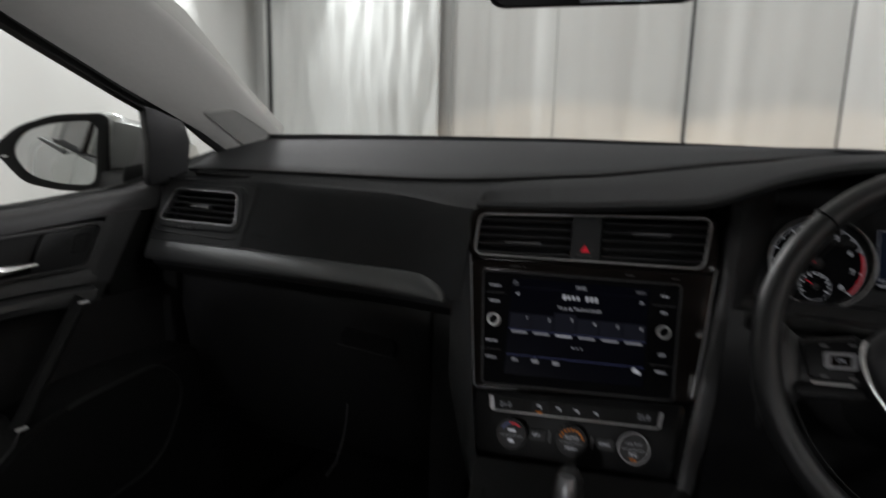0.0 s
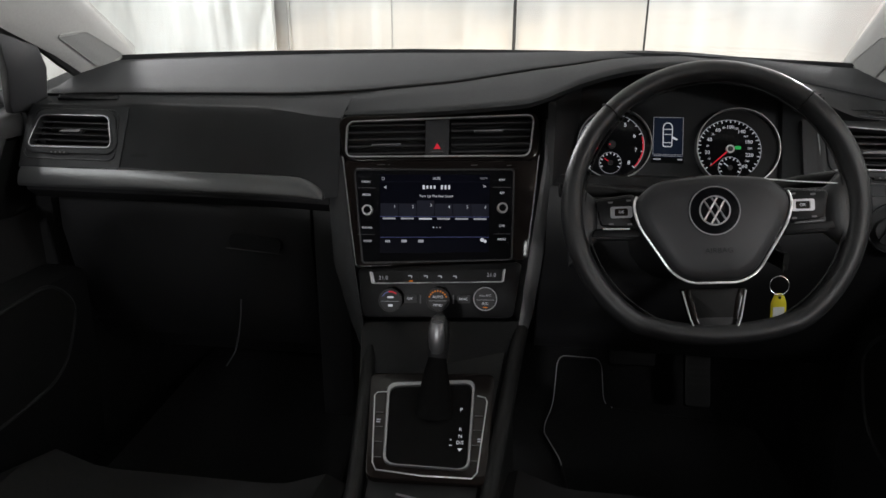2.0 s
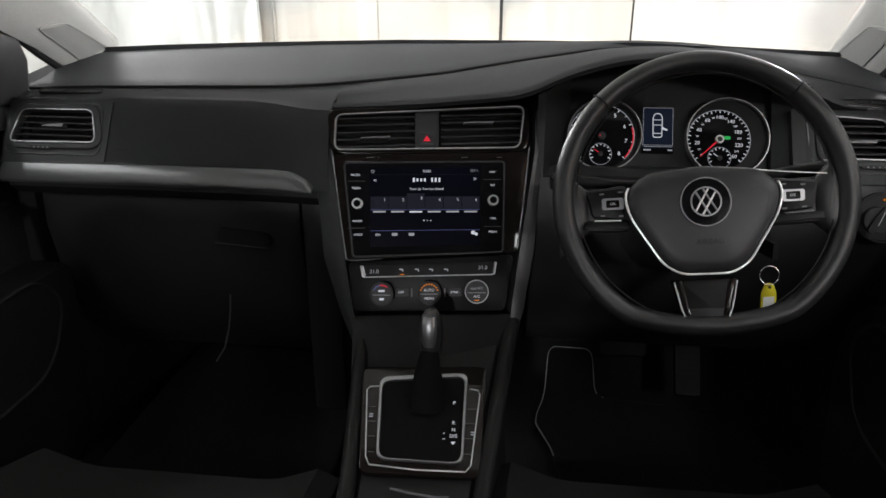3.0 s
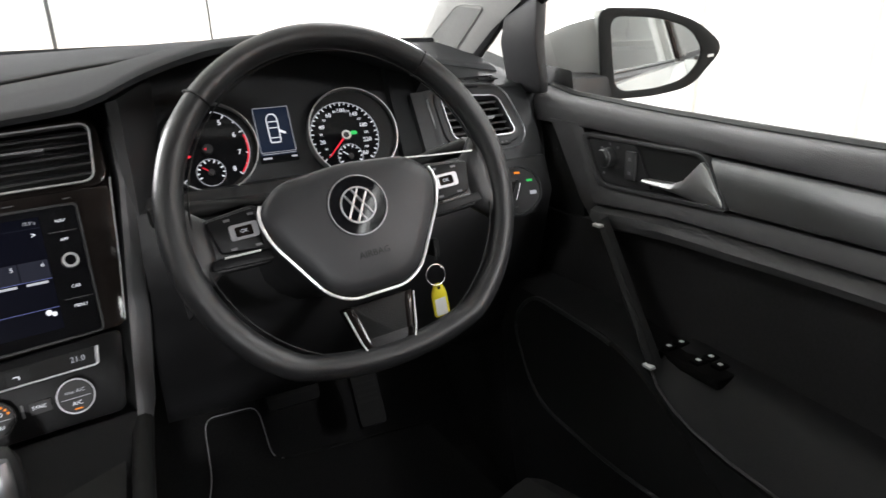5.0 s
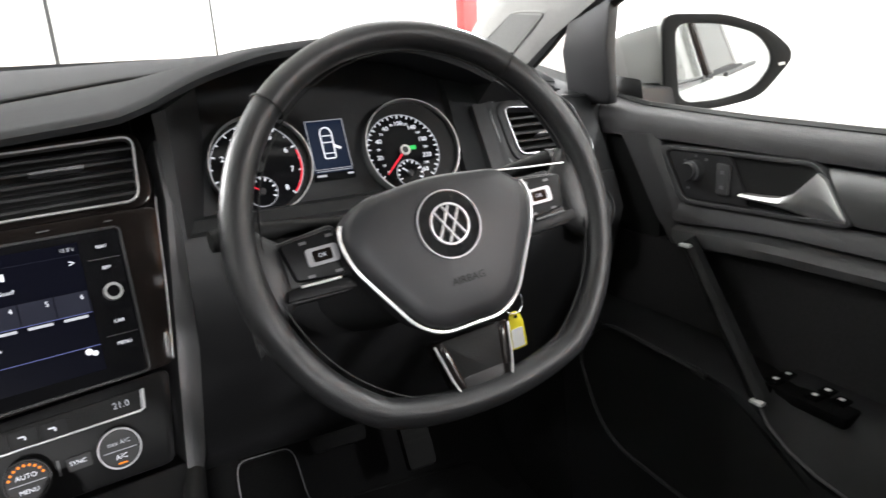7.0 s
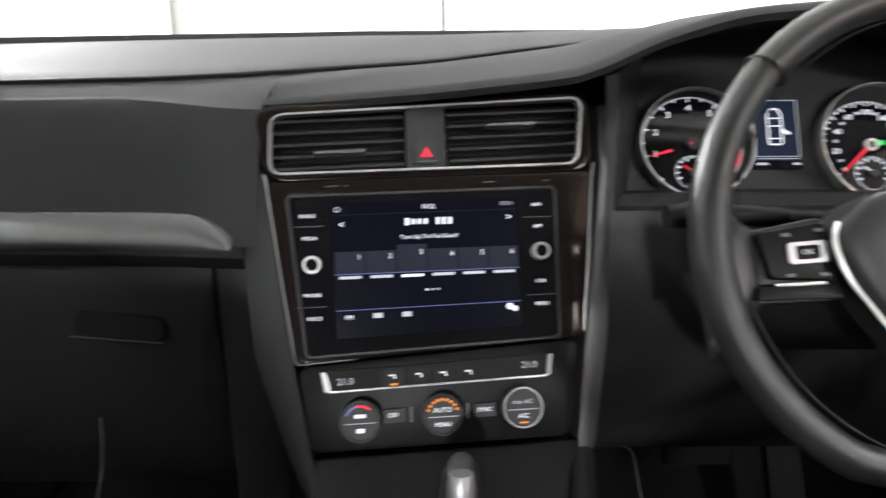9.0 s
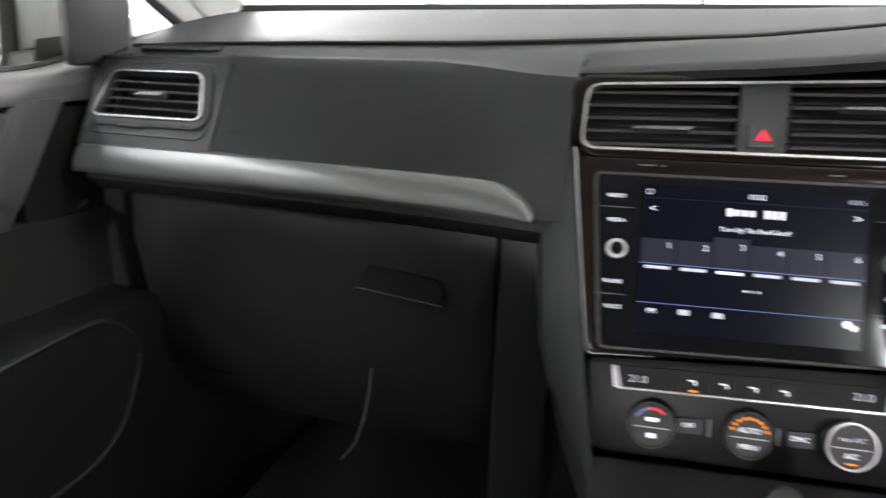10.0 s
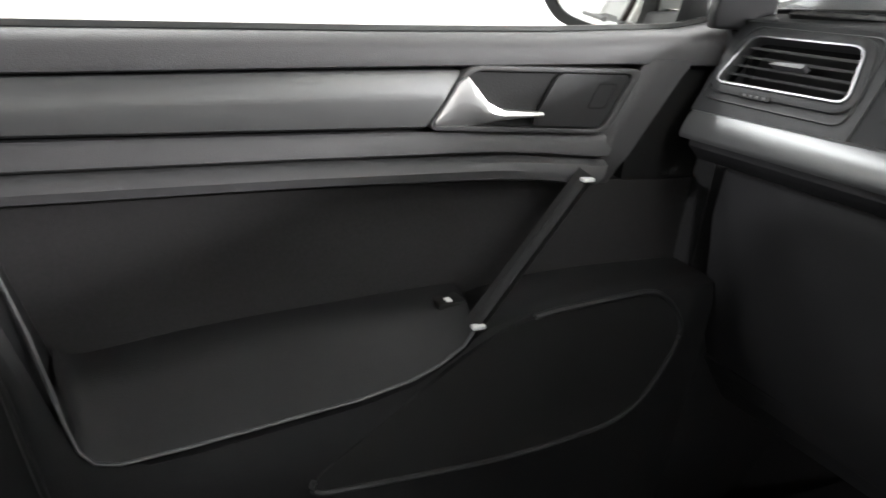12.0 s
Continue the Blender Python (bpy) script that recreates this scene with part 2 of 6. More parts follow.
def bar(m, u, v, w, h, mat, parent, name="marking", lift=0.0006):
    return part(name, prism(m, [(u - w / 2, v - h / 2), (u + w / 2, v - h / 2), (u + w / 2, v + h / 2), (u - w / 2, v + h / 2)], lift, lift - 0.0004), mat, parent, smooth=False)


def smooth_curve(xs, table, col):
    """Values of a column of the table at xs, rounded off."""
    tx = [r[0] for r in table]
    tv = [r[col] for r in table]
    acc = np.zeros(len(xs))
    for d, w in ((-0.024, 1), (-0.012, 2), (0, 3), (0.012, 2), (0.024, 1)):
        acc += w * np.interp(np.array(xs) + d, tx, tv)
    return acc / 9


# ---- build ----
# ---------------------------------------------------------------- workshop bay
def slab(name, lo, hi, mat, label="", kind="structure"):
    return tagged(part(name, box(lo, hi), mat, None, label, smooth=False), "", "", "", kind)


slab("floor", (-3.0, -7.0, -0.1), (3.0, 3.5, 0.0), CONCRETE, "bare grey concrete workshop floor")
slab("ceiling", (-3.0, -7.0, 3.1), (3.0, 3.5, 3.2), CEIL, "plain white ceiling with lamp panels")
slab("wall_back", (-3.0, -7.1, 0.0), (3.0, -7.0, 3.2), WHITE, "plain white back wall of the bay")


def sheet_wall(name, run, place, amp, pitch, label, seed):
    """A hanging sheet with uneven vertical folds, thick, along run (0: along x, 1: along y)."""
    rnd = random.Random(seed)
    ph = [rnd.uniform(0, 6.28) for _ in range(6)]
    lo, hi = (-3.0, 3.0) if run == 0 else (-7.0, 3.3)
    n = int((hi - lo) / 0.03)

    def off(s, z):
        k = (0.35 + 0.65 * abs(math.sin(s * 0.9 + ph[0]))) * (1 + (1.6 * min(1, max(0, (-0.7 - s) / 0.5)) if run == 0 else 0))
        return amp * k * (math.sin(s * pitch + ph[1] + 0.25 * z) + 0.6 * math.sin(s * pitch * 2.3 + ph[2]) + 0.3 * math.sin(s * pitch * 4.9 + ph[3] - 0.5 * z) + (0.25 * math.sin(s * pitch * 7.7 + 2.5 * z + ph[4]) * (s < -0.7) if run == 0 else 0))

    bm = bmesh.new()
    zs = [0.0, 0.4, 0.8, 1.2, 1.6, 2.2, 3.1]
    rows = []
    for i in range(n + 1):
        s = lo + (hi - lo) * i / n
        front, back = [], []
        for z in zs:
            o = off(s, z)
            front.append((s, place + o, z) if run == 0 else (place + o, s, z))
            back.append((s, place + o + 0.02 * (1 if place > 0 else -1), z) if run == 0 else (place + o + 0.02 * (1 if place > 0 else -1), s, z))
        rows.append(front + back[::-1])
    loft(rows, True, True, bm)
    return tagged(part(name, bm, WHITE, None, label), "", "", "", "structure")


sheet_wall("wall_front", 0, 3.27, 0.012, 9.0, "white hanging sheet panels lit by the headlamps", 3)
sheet_wall("wall_left", 1, -2.9, 0.010, 3.5, "plain white sheet wall along the bay", 5)
sheet_wall("wall_right", 1, 2.9, 0.012, 3.0, "plain white sheet wall with loose folds", 8)

for px, w, mat in ((-1.405, 0.016, POST), (-0.75, 0.010, POST), (-0.005, 0.020, POLE), (0.757, 0.012, POLE), (-2.2, 0.02, POST), (2.35, 0.016, POST)):
    tagged(part("sheet_post", tube([(px, 3.225, 0), (px + 0.004, 3.225, 1.2), (px - 0.004, 3.225, 3.1)], w / 2, 8), mat), "thin dark steel post between the white sheets" if mat is POLE else "thin grey post between the white sheets", "post", "posts of the front sheet wall")
for tx, ty in TUBES:
    lamp = thing("ceiling_light", (tx, ty, 3.1), "white ceiling lamp panel with a bright diffuser", "ceiling light", "ceiling lamps of the bay")
    part("housing", box((tx - 0.17, ty - 0.8, 3.03), (tx + 0.17, ty + 0.8, 3.1)), CEIL, lamp, bevel=0.01)
    part("diffuser", box((tx - 0.15, ty - 0.77, 3.0), (tx + 0.15, ty + 0.77, 3.029)), TUBE, lamp, bevel=0.006)
for tx, ty, tz, power, wide in CORNERS:
    lamp = thing("work_light", (tx, ty, 0), "white work lamp on a slim black stand", "work light", "work lamps of the bay")
    hw, hh = wide / 2, wide * 0.3
    m = look((tx, ty, tz), (0, -0.3, 1.0)) @ pose(0, 0, 0, 90, 0, 0)
    part("housing", prism(m, rpoly([(-hw - 0.02, -hh - 0.02), (hw + 0.02, -hh - 0.02), (hw + 0.02, hh + 0.02), (-hw - 0.02, hh + 0.02)], 0.02), -0.01, -0.06), CEIL, lamp, bevel=0.006)
    part("diffuser", prism(m, rpoly([(-hw, -hh), (hw, -hh), (hw, hh), (-hw, hh)], 0.02), 0.005, -0.009), TUBE, lamp)
    part("stand", tube([(tx, ty + (0.08 if ty > 0 else -0.08), 0), (tx, ty + (0.08 if ty > 0 else -0.08), tz - 0.1)], 0.016, 8), POLE, lamp)
tagged(part("orange_column", box((2.52, -3.1, 0), (2.80, -2.8, 3.1)), ORANGE, bevel=0.02), "orange painted column beside the wall", "column")
# shade in the side sheet's creases, drawn as beige bars
for fy in (1.72, 0.86, -0.4):
    tagged(part("sheet_crease_shade", tube([(2.872, fy - 0.10, 3.1), (2.872, fy + 0.02, 1.2), (2.872, fy + 0.10, 0.0)], 0.018, 6), CREASE), "faint crease shade drawn down the white sheet", "seam", "seams of the side sheet")
tagged(part("red_column", box((2.18, 3.02, 0), (2.28, 3.12, 3.1)), RED, bevel=0.01), "dull red post in front of the sheets", "post")

# crumpled clear-white plastic film hung before one end of the front sheets
bm = bmesh.new()
rows = []
for i in range(91):
    x = -2.75 + 1.275 * i / 90
    row = []
    for j in range(49):
        z = 0.05 + 3.0 * j / 48
        p = Vector((x * 5.5, 0.0, z * 1.1))
        o = 0.035 * noise.noise(p) + 0.018 * noise.noise(p * 2.7) + 0.010 * abs(noise.noise(Vector((x * 26, 3.0, z * 4))))
        row.append((x, 3.14 + o, z))
    rows.append(row + [(x, 3.19, 3.05), (x, 3.19, 0.05)])
tagged(part("plastic_film", loft(rows, True, True, bm), FILM), "crumpled white plastic film hanging before the sheets", "plastic sheet")

# ---------------------------------------------------------------- car shell
car = thing("hatchback_car", (0, 0, 0), "grey hatchback body shell round the cabin", "car")
part("floor_pan", box((-0.74, -2.2, 0.25), (0.74, 0.95, 0.35)), CARPET, car, "black carpeted floor", bevel=0.01)
part("bulkhead", loft([[(-0.78, 0.62, 0.25), (-0.78, 0.5, 0.9), (-0.78, 0.5, 1.06), (-0.78, 0.56, 1.06), (-0.78, 0.98, 0.25)], [(0.78, 0.62, 0.25), (0.78, 0.5, 0.9), (0.78, 0.5, 1.06), (0.78, 0.56, 1.06), (0.78, 0.98, 0.25)]]), CARPET, car)
hood = []
for x in np.linspace(-0.8, 0.8, 13):
    k = 1 - (x / 0.8) ** 2
    hood.append([(x, 0.46 + 0.06 * k, 1.035 + 0.015 * k), (x, 0.9, 0.98 + 0.03 * k), (x, 1.35 + 0.1 * k, 0.86 + 0.03 * k), (x, 1.6 + 0.12 * k, 0.66), (x, 1.62 + 0.12 * k, 0.25), (x, 0.9, 0.25), (x, 0.6, 0.9)])
part("bonnet", loft(hood), PAINT, car, "smooth grey metallic bonnet")


def roof_z(x, y):
    return 1.435 - 0.05 * (x / 0.6) ** 2 - 0.05 * max(0, (y + 0.75) / 0.45) ** 2 * 1.2 - 0.03 * max(0, (-1.5 - y)) ** 2


for nm, dz, mat in (("headliner", 0.0, HEADLINER), ("roof_panel", 0.035, PAINT)):
    rows = []
    for y in np.linspace(-2.2, -0.30, 16):
        up = [(x, y, roof_z(x, y) + dz) for x in np.linspace(-0.60, 0.60, 13)]
        rows.append(up + [(p[0], p[1], p[2] + 0.02) for p in up[::-1]])
    part(nm, loft(rows), mat, car, "pale grey woven headliner" if nm == "headliner" else "")

# windscreen between the scuttle and the roof's front edge
WIND = [(-0.70, 0.375, 1.108, -0.575, -0.27, 1.375), (-0.5, 0.445, 1.114, -0.43, -0.29, 1.40), (-0.25, 0.50, 1.118, -0.22, -0.30, 1.418), (0, 0.515, 1.119, 0, -0.30, 1.424),
        (0.25, 0.50, 1.118, 0.22, -0.30, 1.418), (0.5, 0.445, 1.114, 0.43, -0.29, 1.40), (0.70, 0.375, 1.108, 0.575, -0.27, 1.375)]
rows = []
for r in WIND:
    a, b = Vector(r[:3]), Vector(r[3:])
    line = [a.lerp(b, t) + Vector((0, 0.03, 0.02)) * (4 * t * (1 - t)) * 0.8 for t in (0, 0.2, 0.4, 0.6, 0.8, 1)]
    rows.append(line + [p + Vector((0, 0.004, 0.004)) for p in line[::-1]])
screen_glass = part("windscreen", loft(rows), GLASS, car, "clear raked windscreen glass")
screen_glass.visible_shadow = False

# rear of the cabin
for s in (-1, 1):
    part("rear_side", loft([[(s * 0.72, -1.15, 0.25), (s * 0.74, -1.15, 1.004), (s * 0.77, -1.15, 1.004), (s * 0.86, -1.15, 0.6), (s * 0.82, -1.15, 0.25)], [(s * 0.72, -2.25, 0.25), (s * 0.74, -2.25, 1.004), (s * 0.77, -2.25, 1.004), (s * 0.86, -2.25, 0.6), (s * 0.82, -2.25, 0.25)]]), HARD, car)
    part("centre_pillar", loft([[(s * 0.70, -1.08, 0.4), (s * 0.70, -1.22, 0.4), (s * 0.78, -1.22, 0.4), (s * 0.78, -1.08, 0.4)], [(s * 0.72, -1.08, 1.0), (s * 0.72, -1.2, 1.0), (s * 0.77, -1.2, 1.0), (s * 0.77, -1.08, 1.0)], [(s * 0.58, -1.12, 1.41), (s * 0.58, -1.2, 1.41), (s * 0.62, -1.2, 1.41), (s * 0.62, -1.12, 1.41)]]), HEADLINER, car)
    part("rear_pillar", loft([[(s * 0.70, -1.95, 1.0), (s * 0.70, -2.3, 1.0), (s * 0.78, -2.3, 1.0), (s * 0.78, -1.95, 1.0)], [(s * 0.56, -1.85, 1.41), (s * 0.56, -2.2, 1.38), (s * 0.62, -2.2, 1.38), (s * 0.62, -1.85, 1.41)]]), HEADLINER, car)
    part("roof_rail", tube([(s * 0.585, -0.30, 1.372), (s * 0.595, -0.7, 1.395), (s * 0.6, -1.2, 1.405), (s * 0.58, -2.2, 1.38)], 0.03, 8), HEADLINER, car)
for s in (-1, 1):
    part("rear_flank", loft([[(s * 0.82, y, 0.30), (s * 0.895, y, 0.55), (s * 0.900, y, 0.80), (s * 0.875, y, 0.96), (s * 0.84, y, 0.995), (s * 0.80, y, 0.995), (s * 0.80, y, 0.30)] for y in (-1.085, -1.4, -1.8, -2.15)] + [[(s * 0.78, -2.42, 0.30), (s * 0.83, -2.42, 0.55), (s * 0.84, -2.42, 0.80), (s * 0.82, -2.42, 0.96), (s * 0.79, -2.42, 0.995), (s * 0.76, -2.42, 0.995), (s * 0.76, -2.42, 0.30)]]), PAINT, car, "grey metallic rear flank")
    part("belt_moulding", tube([(s * 0.835, y, 1.0) for y in (-1.085, -1.5, -2.1)], 0.008, 6), SEAL, car)
    rg = part("rear_side_window", loft([[(s * 0.772, -1.18, 1.005), (s * 0.776, -1.18, 1.005), (s * 0.632, -1.18, 1.385), (s * 0.628, -1.18, 1.385)], [(s * 0.765, -2.0, 1.01), (s * 0.769, -2.0, 1.01), (s * 0.625, -1.88, 1.37), (s * 0.621, -1.88, 1.37)]]), TINTED, car, "rear side window, tint added to cut cabin light", smooth=False)
    rg.visible_shadow = False
    part("pillar_cover", loft([[(s * 0.774, -1.07, 1.0), (s * 0.790, -1.07, 1.0), (s * 0.790, -1.18, 1.0), (s * 0.774, -1.18, 1.0)], [(s * 0.632, -1.09, 1.39), (s * 0.648, -1.09, 1.39), (s * 0.648, -1.18, 1.39), (s * 0.632, -1.18, 1.39)]]), GLOSS, car, "black outer pillar cover", bevel=0.003)
part("tailgate", box((-0.74, -2.32, 0.25), (0.74, -2.24, 1.02)), HARD, car)
# unseen pane, added to dim what reaches the dashboard from the rear
rw = part("rear_window", loft([[(-0.72, -2.30, 1.02), (0.72, -2.30, 1.02), (0.72, -2.294, 1.02), (-0.72, -2.294, 1.02)], [(-0.58, -2.25, 1.34), (0.58, -2.25, 1.34), (0.58, -2.244, 1.34), (-0.58, -2.244, 1.34)]]), TINTED, car, "unseen rear window, tint added to cut cabin light", smooth=False)
rw.visible_shadow = False
part("rear_roof_edge", box((-0.6, -2.3, 1.33), (0.6, -2.18, 1.42)), HEADLINER, car)

for s in (-1, 1):
    part("kick_panel", loft([[(s * x, y, z) for y, z in ((0.06, 0.25), (0.075, 1.035), (0.36, 1.09), (0.62, 0.95), (0.9, 0.25))] for x in (0.712, 0.80)]), CARPET, car, "black footwell side lining")
    part("footwell_side", loft([[(s * x, y, z) for y, z in ((0.06, 0.25), (0.10, 0.86), (0.45, 0.9), (0.9, 0.25))] for x in (0.69, 0.711)]), CARPET, car)
part("toe_board", loft([[(x, 0.20, 0.345), (x, 0.24, 0.362), (x, 0.42, 0.578), (x, 0.47, 0.70), (x, 0.5, 0.95), (x, 0.56, 0.95), (x, 0.9, 0.345)] for x in (-0.70, 0.70)]), CARPET, car, "sloping carpeted toe board")
# front pillars
for s in (-1, 1):
    pil = thing("front_pillar", (s * 0.7, 0.3, 1.1), "pale grey fabric-covered windscreen pillar with a sewn panel", "pillar", "windscreen pillars")
    INN = [(0.700, 0.385, 1.104), (0.672, 0.23, 1.178), (0.634, 0.03, 1.287), (0.60, -0.14, 1.345), (0.56, -0.33, 1.40)]
    OUT = [(0.715, 0.235, 1.074), (0.700, 0.135, 1.118), (0.672, -0.06, 1.188), (0.645, -0.24, 1.258), (0.60, -0.5, 1.365)]
    secs = []
    for (a, b) in zip(INN, OUT):
        a, b = Vector((s * a[0], a[1], a[2])), Vector((s * b[0], b[1], b[2]))
        n = Vector((-s * 0.5, -0.75, -0.1)).normalized()
        mid = (a + b) / 2 + n * 0.014
        q1, q2 = a.lerp(b, 0.18) + n * 0.010, a.lerp(b, 0.82) + n * 0.010
        o = Vector((s * 0.02, 0.03, 0.02))
        secs.append([a, q1, mid, q2, b, b + o, a + o])
    fine = []
    for p, q in zip(secs, secs[1:]):
        for k in range(4):
            fine.append([u.lerp(v, k / 4) for u, v in zip(p, q)])
    fine.append(secs[-1])
    part("trim_cover", loft(fine), HEADLINER, pil)
    n = Vector((-s * 0.5, -0.75, -0.1)).normalized()
    pa = [Vector((s * a[0], a[1], a[2])) for a in INN]
    pb = [Vector((s * b[0], b[1], b[2])) for b in OUT]

    def on(i, f, w):
        a, b = pa[i].lerp(pa[i + 1], f), pb[i].lerp(pb[i + 1], f)
        return a.lerp(b, w) + n * (0.0105 + 0.004 * (1 - abs(2 * w - 1)))
    corners = [(0.15, 0.15), (1.0, 0.30), (1.2, 0.68), (0.05, 0.70)]

    def spot(q, lift=0.0):
        k = min(1, int(q[0]))
        return on(k, q[0] - k, q[1]) + n * lift
    edge = rpoly(corners, 0.09, 4)
    seam = [Vector(edge[k]).lerp(Vector(edge[(k + 1) % len(edge)]), f) for k in range(len(edge)) for f in (0, 0.34, 0.67)]
    part("sewn_panel_seam", tube([spot(q, 0.0006) for q in seam], 0.0008, 5, True), HEADLINER, pil, "raised sewn seam")
    rows = []
    for i in range(9):
        a, b = Vector(corners[0]).lerp(Vector(corners[1]), 0.04 + 0.115 * i), Vector(corners[3]).lerp(Vector(corners[2]), 0.04 + 0.115 * i)
        line = [a.lerp(b, 0.04 + 0.115 * j) for j in range(9)]
        rows.append([spot(q, 0.0007) for q in line] + [spot(q, -0.002) for q in line[::-1]])
    part("sewn_panel", loft(rows), PILLARCLOTH, pil, "darker woven panel")
    # black frame of the door along the pillar, the upright divider and the small fixed window
    fr = thing("door_window_frame", (s * 0.72, 0.05, 1.04), "black upright divider and seal of the front door window", "window frame", "front door window frames")
    part("divider", loft([[(s * 0.716, 0.030, 1.030), (s * 0.716, 0.112, 1.030), (s * 0.736, 0.118, 1.030), (s * 0.736, 0.036, 1.030)],
                          [(s * 0.711, 0.022, 1.045), (s * 0.711, 0.112, 1.045), (s * 0.730, 0.118, 1.045), (s * 0.730, 0.028, 1.045)],
                          [(s * 0.697, 0.014, 1.10), (s * 0.698, 0.108, 1.10), (s * 0.718, 0.113, 1.10), (s * 0.718, 0.020, 1.10)],
                          [(s * 0.690, 0.000, 1.172), (s * 0.692, 0.085, 1.145), (s * 0.712, 0.092, 1.147), (s * 0.712, 0.006, 1.174)]]), HARD, fr, bevel=0.004)
    part("upper_seal", tube([(s * 0.716, 0.10, 1.128), (s * 0.698, -0.03, 1.176), (s * 0.672, -0.20, 1.243), (s * 0.63, -0.46, 1.350), (s * 0.612, -0.75, 1.385), (s * 0.612, -1.1, 1.398)], 0.012, 8), SEAL, fr)
    part("quarter_seal", tube([(s * 0.722, 0.235, 1.070), (s * 0.712, 0.16, 1.106), (s * 0.700, 0.085, 1.146)], 0.008, 6), SEAL, fr)
    q = part("quarter_pane", prism(pose(s * 0.73, 0, 0, 0, 0, 90), [(0.09, 1.03), (0.26, 1.05), (0.09, 1.16)], 0.002, -0.002), GLASS, fr)
    q.visible_shadow = False

# ---------------------------------------------------------------- dashboard
#        x     far y  far z   pad y  pad z   lip y  lip z  face y
SHAPE = [(-0.72, 0.36, 1.104, 0.120, 1.054, 0.084, 1.046, 0.026),
         (-0.60, 0.40, 1.108, 0.112, 1.059, 0.078, 1.050, 0.018),
         (-0.45, 0.44, 1.111, 0.098, 1.063, 0.060, 1.054, -0.002),
         (-0.26, 0.475, 1.114, 0.082, 1.067, 0.034, 1.056, -0.024),
         (-0.18, 0.485, 1.115, 0.090, 1.070, 0.012, 1.050, -0.024),
         (-0.13, 0.49, 1.116, 0.110, 1.073, 0.012, 1.048, -0.020),
         (0.00, 0.495, 1.116, 0.20, 1.080, 0.000, 1.057, 0.0),
         (0.14, 0.49, 1.116, 0.31, 1.096, 0.000, 1.071, 0.03),
         (0.20, 0.485, 1.116, 0.35, 1.101, 0.000, 1.100, 0.06),
         (0.27, 0.475, 1.115, 0.39, 1.109, 0.000, 1.120, 0.08),
         (0.36, 0.455, 1.114, 0.41, 1.113, 0.000, 1.127, 0.08),
         (0.44, 0.44, 1.113, 0.39, 1.110, 0.004, 1.117, 0.08),
         (0.51, 0.425, 1.111, 0.35, 1.102, 0.012, 1.092, 0.07),
         (0.60, 0.39, 1.108, 0.24, 1.083, 0.060, 1.054, 0.018),
         (0.72, 0.36, 1.104, 0.14, 1.060, 0.084, 1.046, 0.026)]
dash = thing("dashboard", (0, 0.2, 0.9), "dark grey soft-touch dashboard with decor strip and vents", "dashboard")
XS = list(np.linspace(-0.715, 0.715, 60))
far_y, far_z, pad_y, pad_z, lip_y, lip_z, face_y = (smooth_curve(XS, SHAPE, c) for c in range(1, 8))
rows = []
for i, x in enumerate(XS):
    fy, fz, py, pz = far_y[i], far_z[i], pad_y[i], pad_z[i]
    top = [(x, fy + (py - fy) * t, fz + (pz - fz) * t + 0.010 * math.sin(math.pi * t)) for t in (0, 0.04, 0.12, 0.3, 0.5, 0.7, 0.9, 0.98)]
    rows.append(top + [(x, py - 0.001, pz - 0.003), (x, py, pz - 0.02), (x, fy, fz - 0.04)])
part("top_pad", loft(rows), PAD, dash, "grained matt top pad")
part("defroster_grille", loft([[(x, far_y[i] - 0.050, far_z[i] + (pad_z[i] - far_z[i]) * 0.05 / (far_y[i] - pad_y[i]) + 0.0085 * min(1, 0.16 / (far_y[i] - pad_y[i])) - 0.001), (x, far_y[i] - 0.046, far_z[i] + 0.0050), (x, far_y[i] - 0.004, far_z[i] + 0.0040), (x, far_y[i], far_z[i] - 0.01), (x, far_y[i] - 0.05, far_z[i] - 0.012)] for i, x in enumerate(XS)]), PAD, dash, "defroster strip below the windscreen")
part("pad_groove", tube([(x, pad_y[i] + 0.0005, pad_z[i] - 0.0012) for i, x in enumerate(XS) if x < 0.47], 0.0026, 8), RUBBER, dash, "dark joint along the pad's edge")
part("screen_base_trim", tube([(x, far_y[i] + 0.004, far_z[i] - 0.003) for i, x in enumerate(XS)], 0.006, 6), PAD, dash)


def dash_at(x):
    return [float(np.interp(x, XS, c)) for c in (far_y, far_z, pad_y, pad_z, lip_y, lip_z, face_y)]


def strip_z(x):
    """Top and bottom of the decor strip."""
    k = (x + 0.71) / 0.543
    return 0.9455 + 0.012 * k, 0.9150 + 0.011 * k


def strip_y(x):
    return float(np.interp(x, [-0.72, -0.45, -0.26, -0.16], [0.010, -0.012, -0.034, -0.052]))


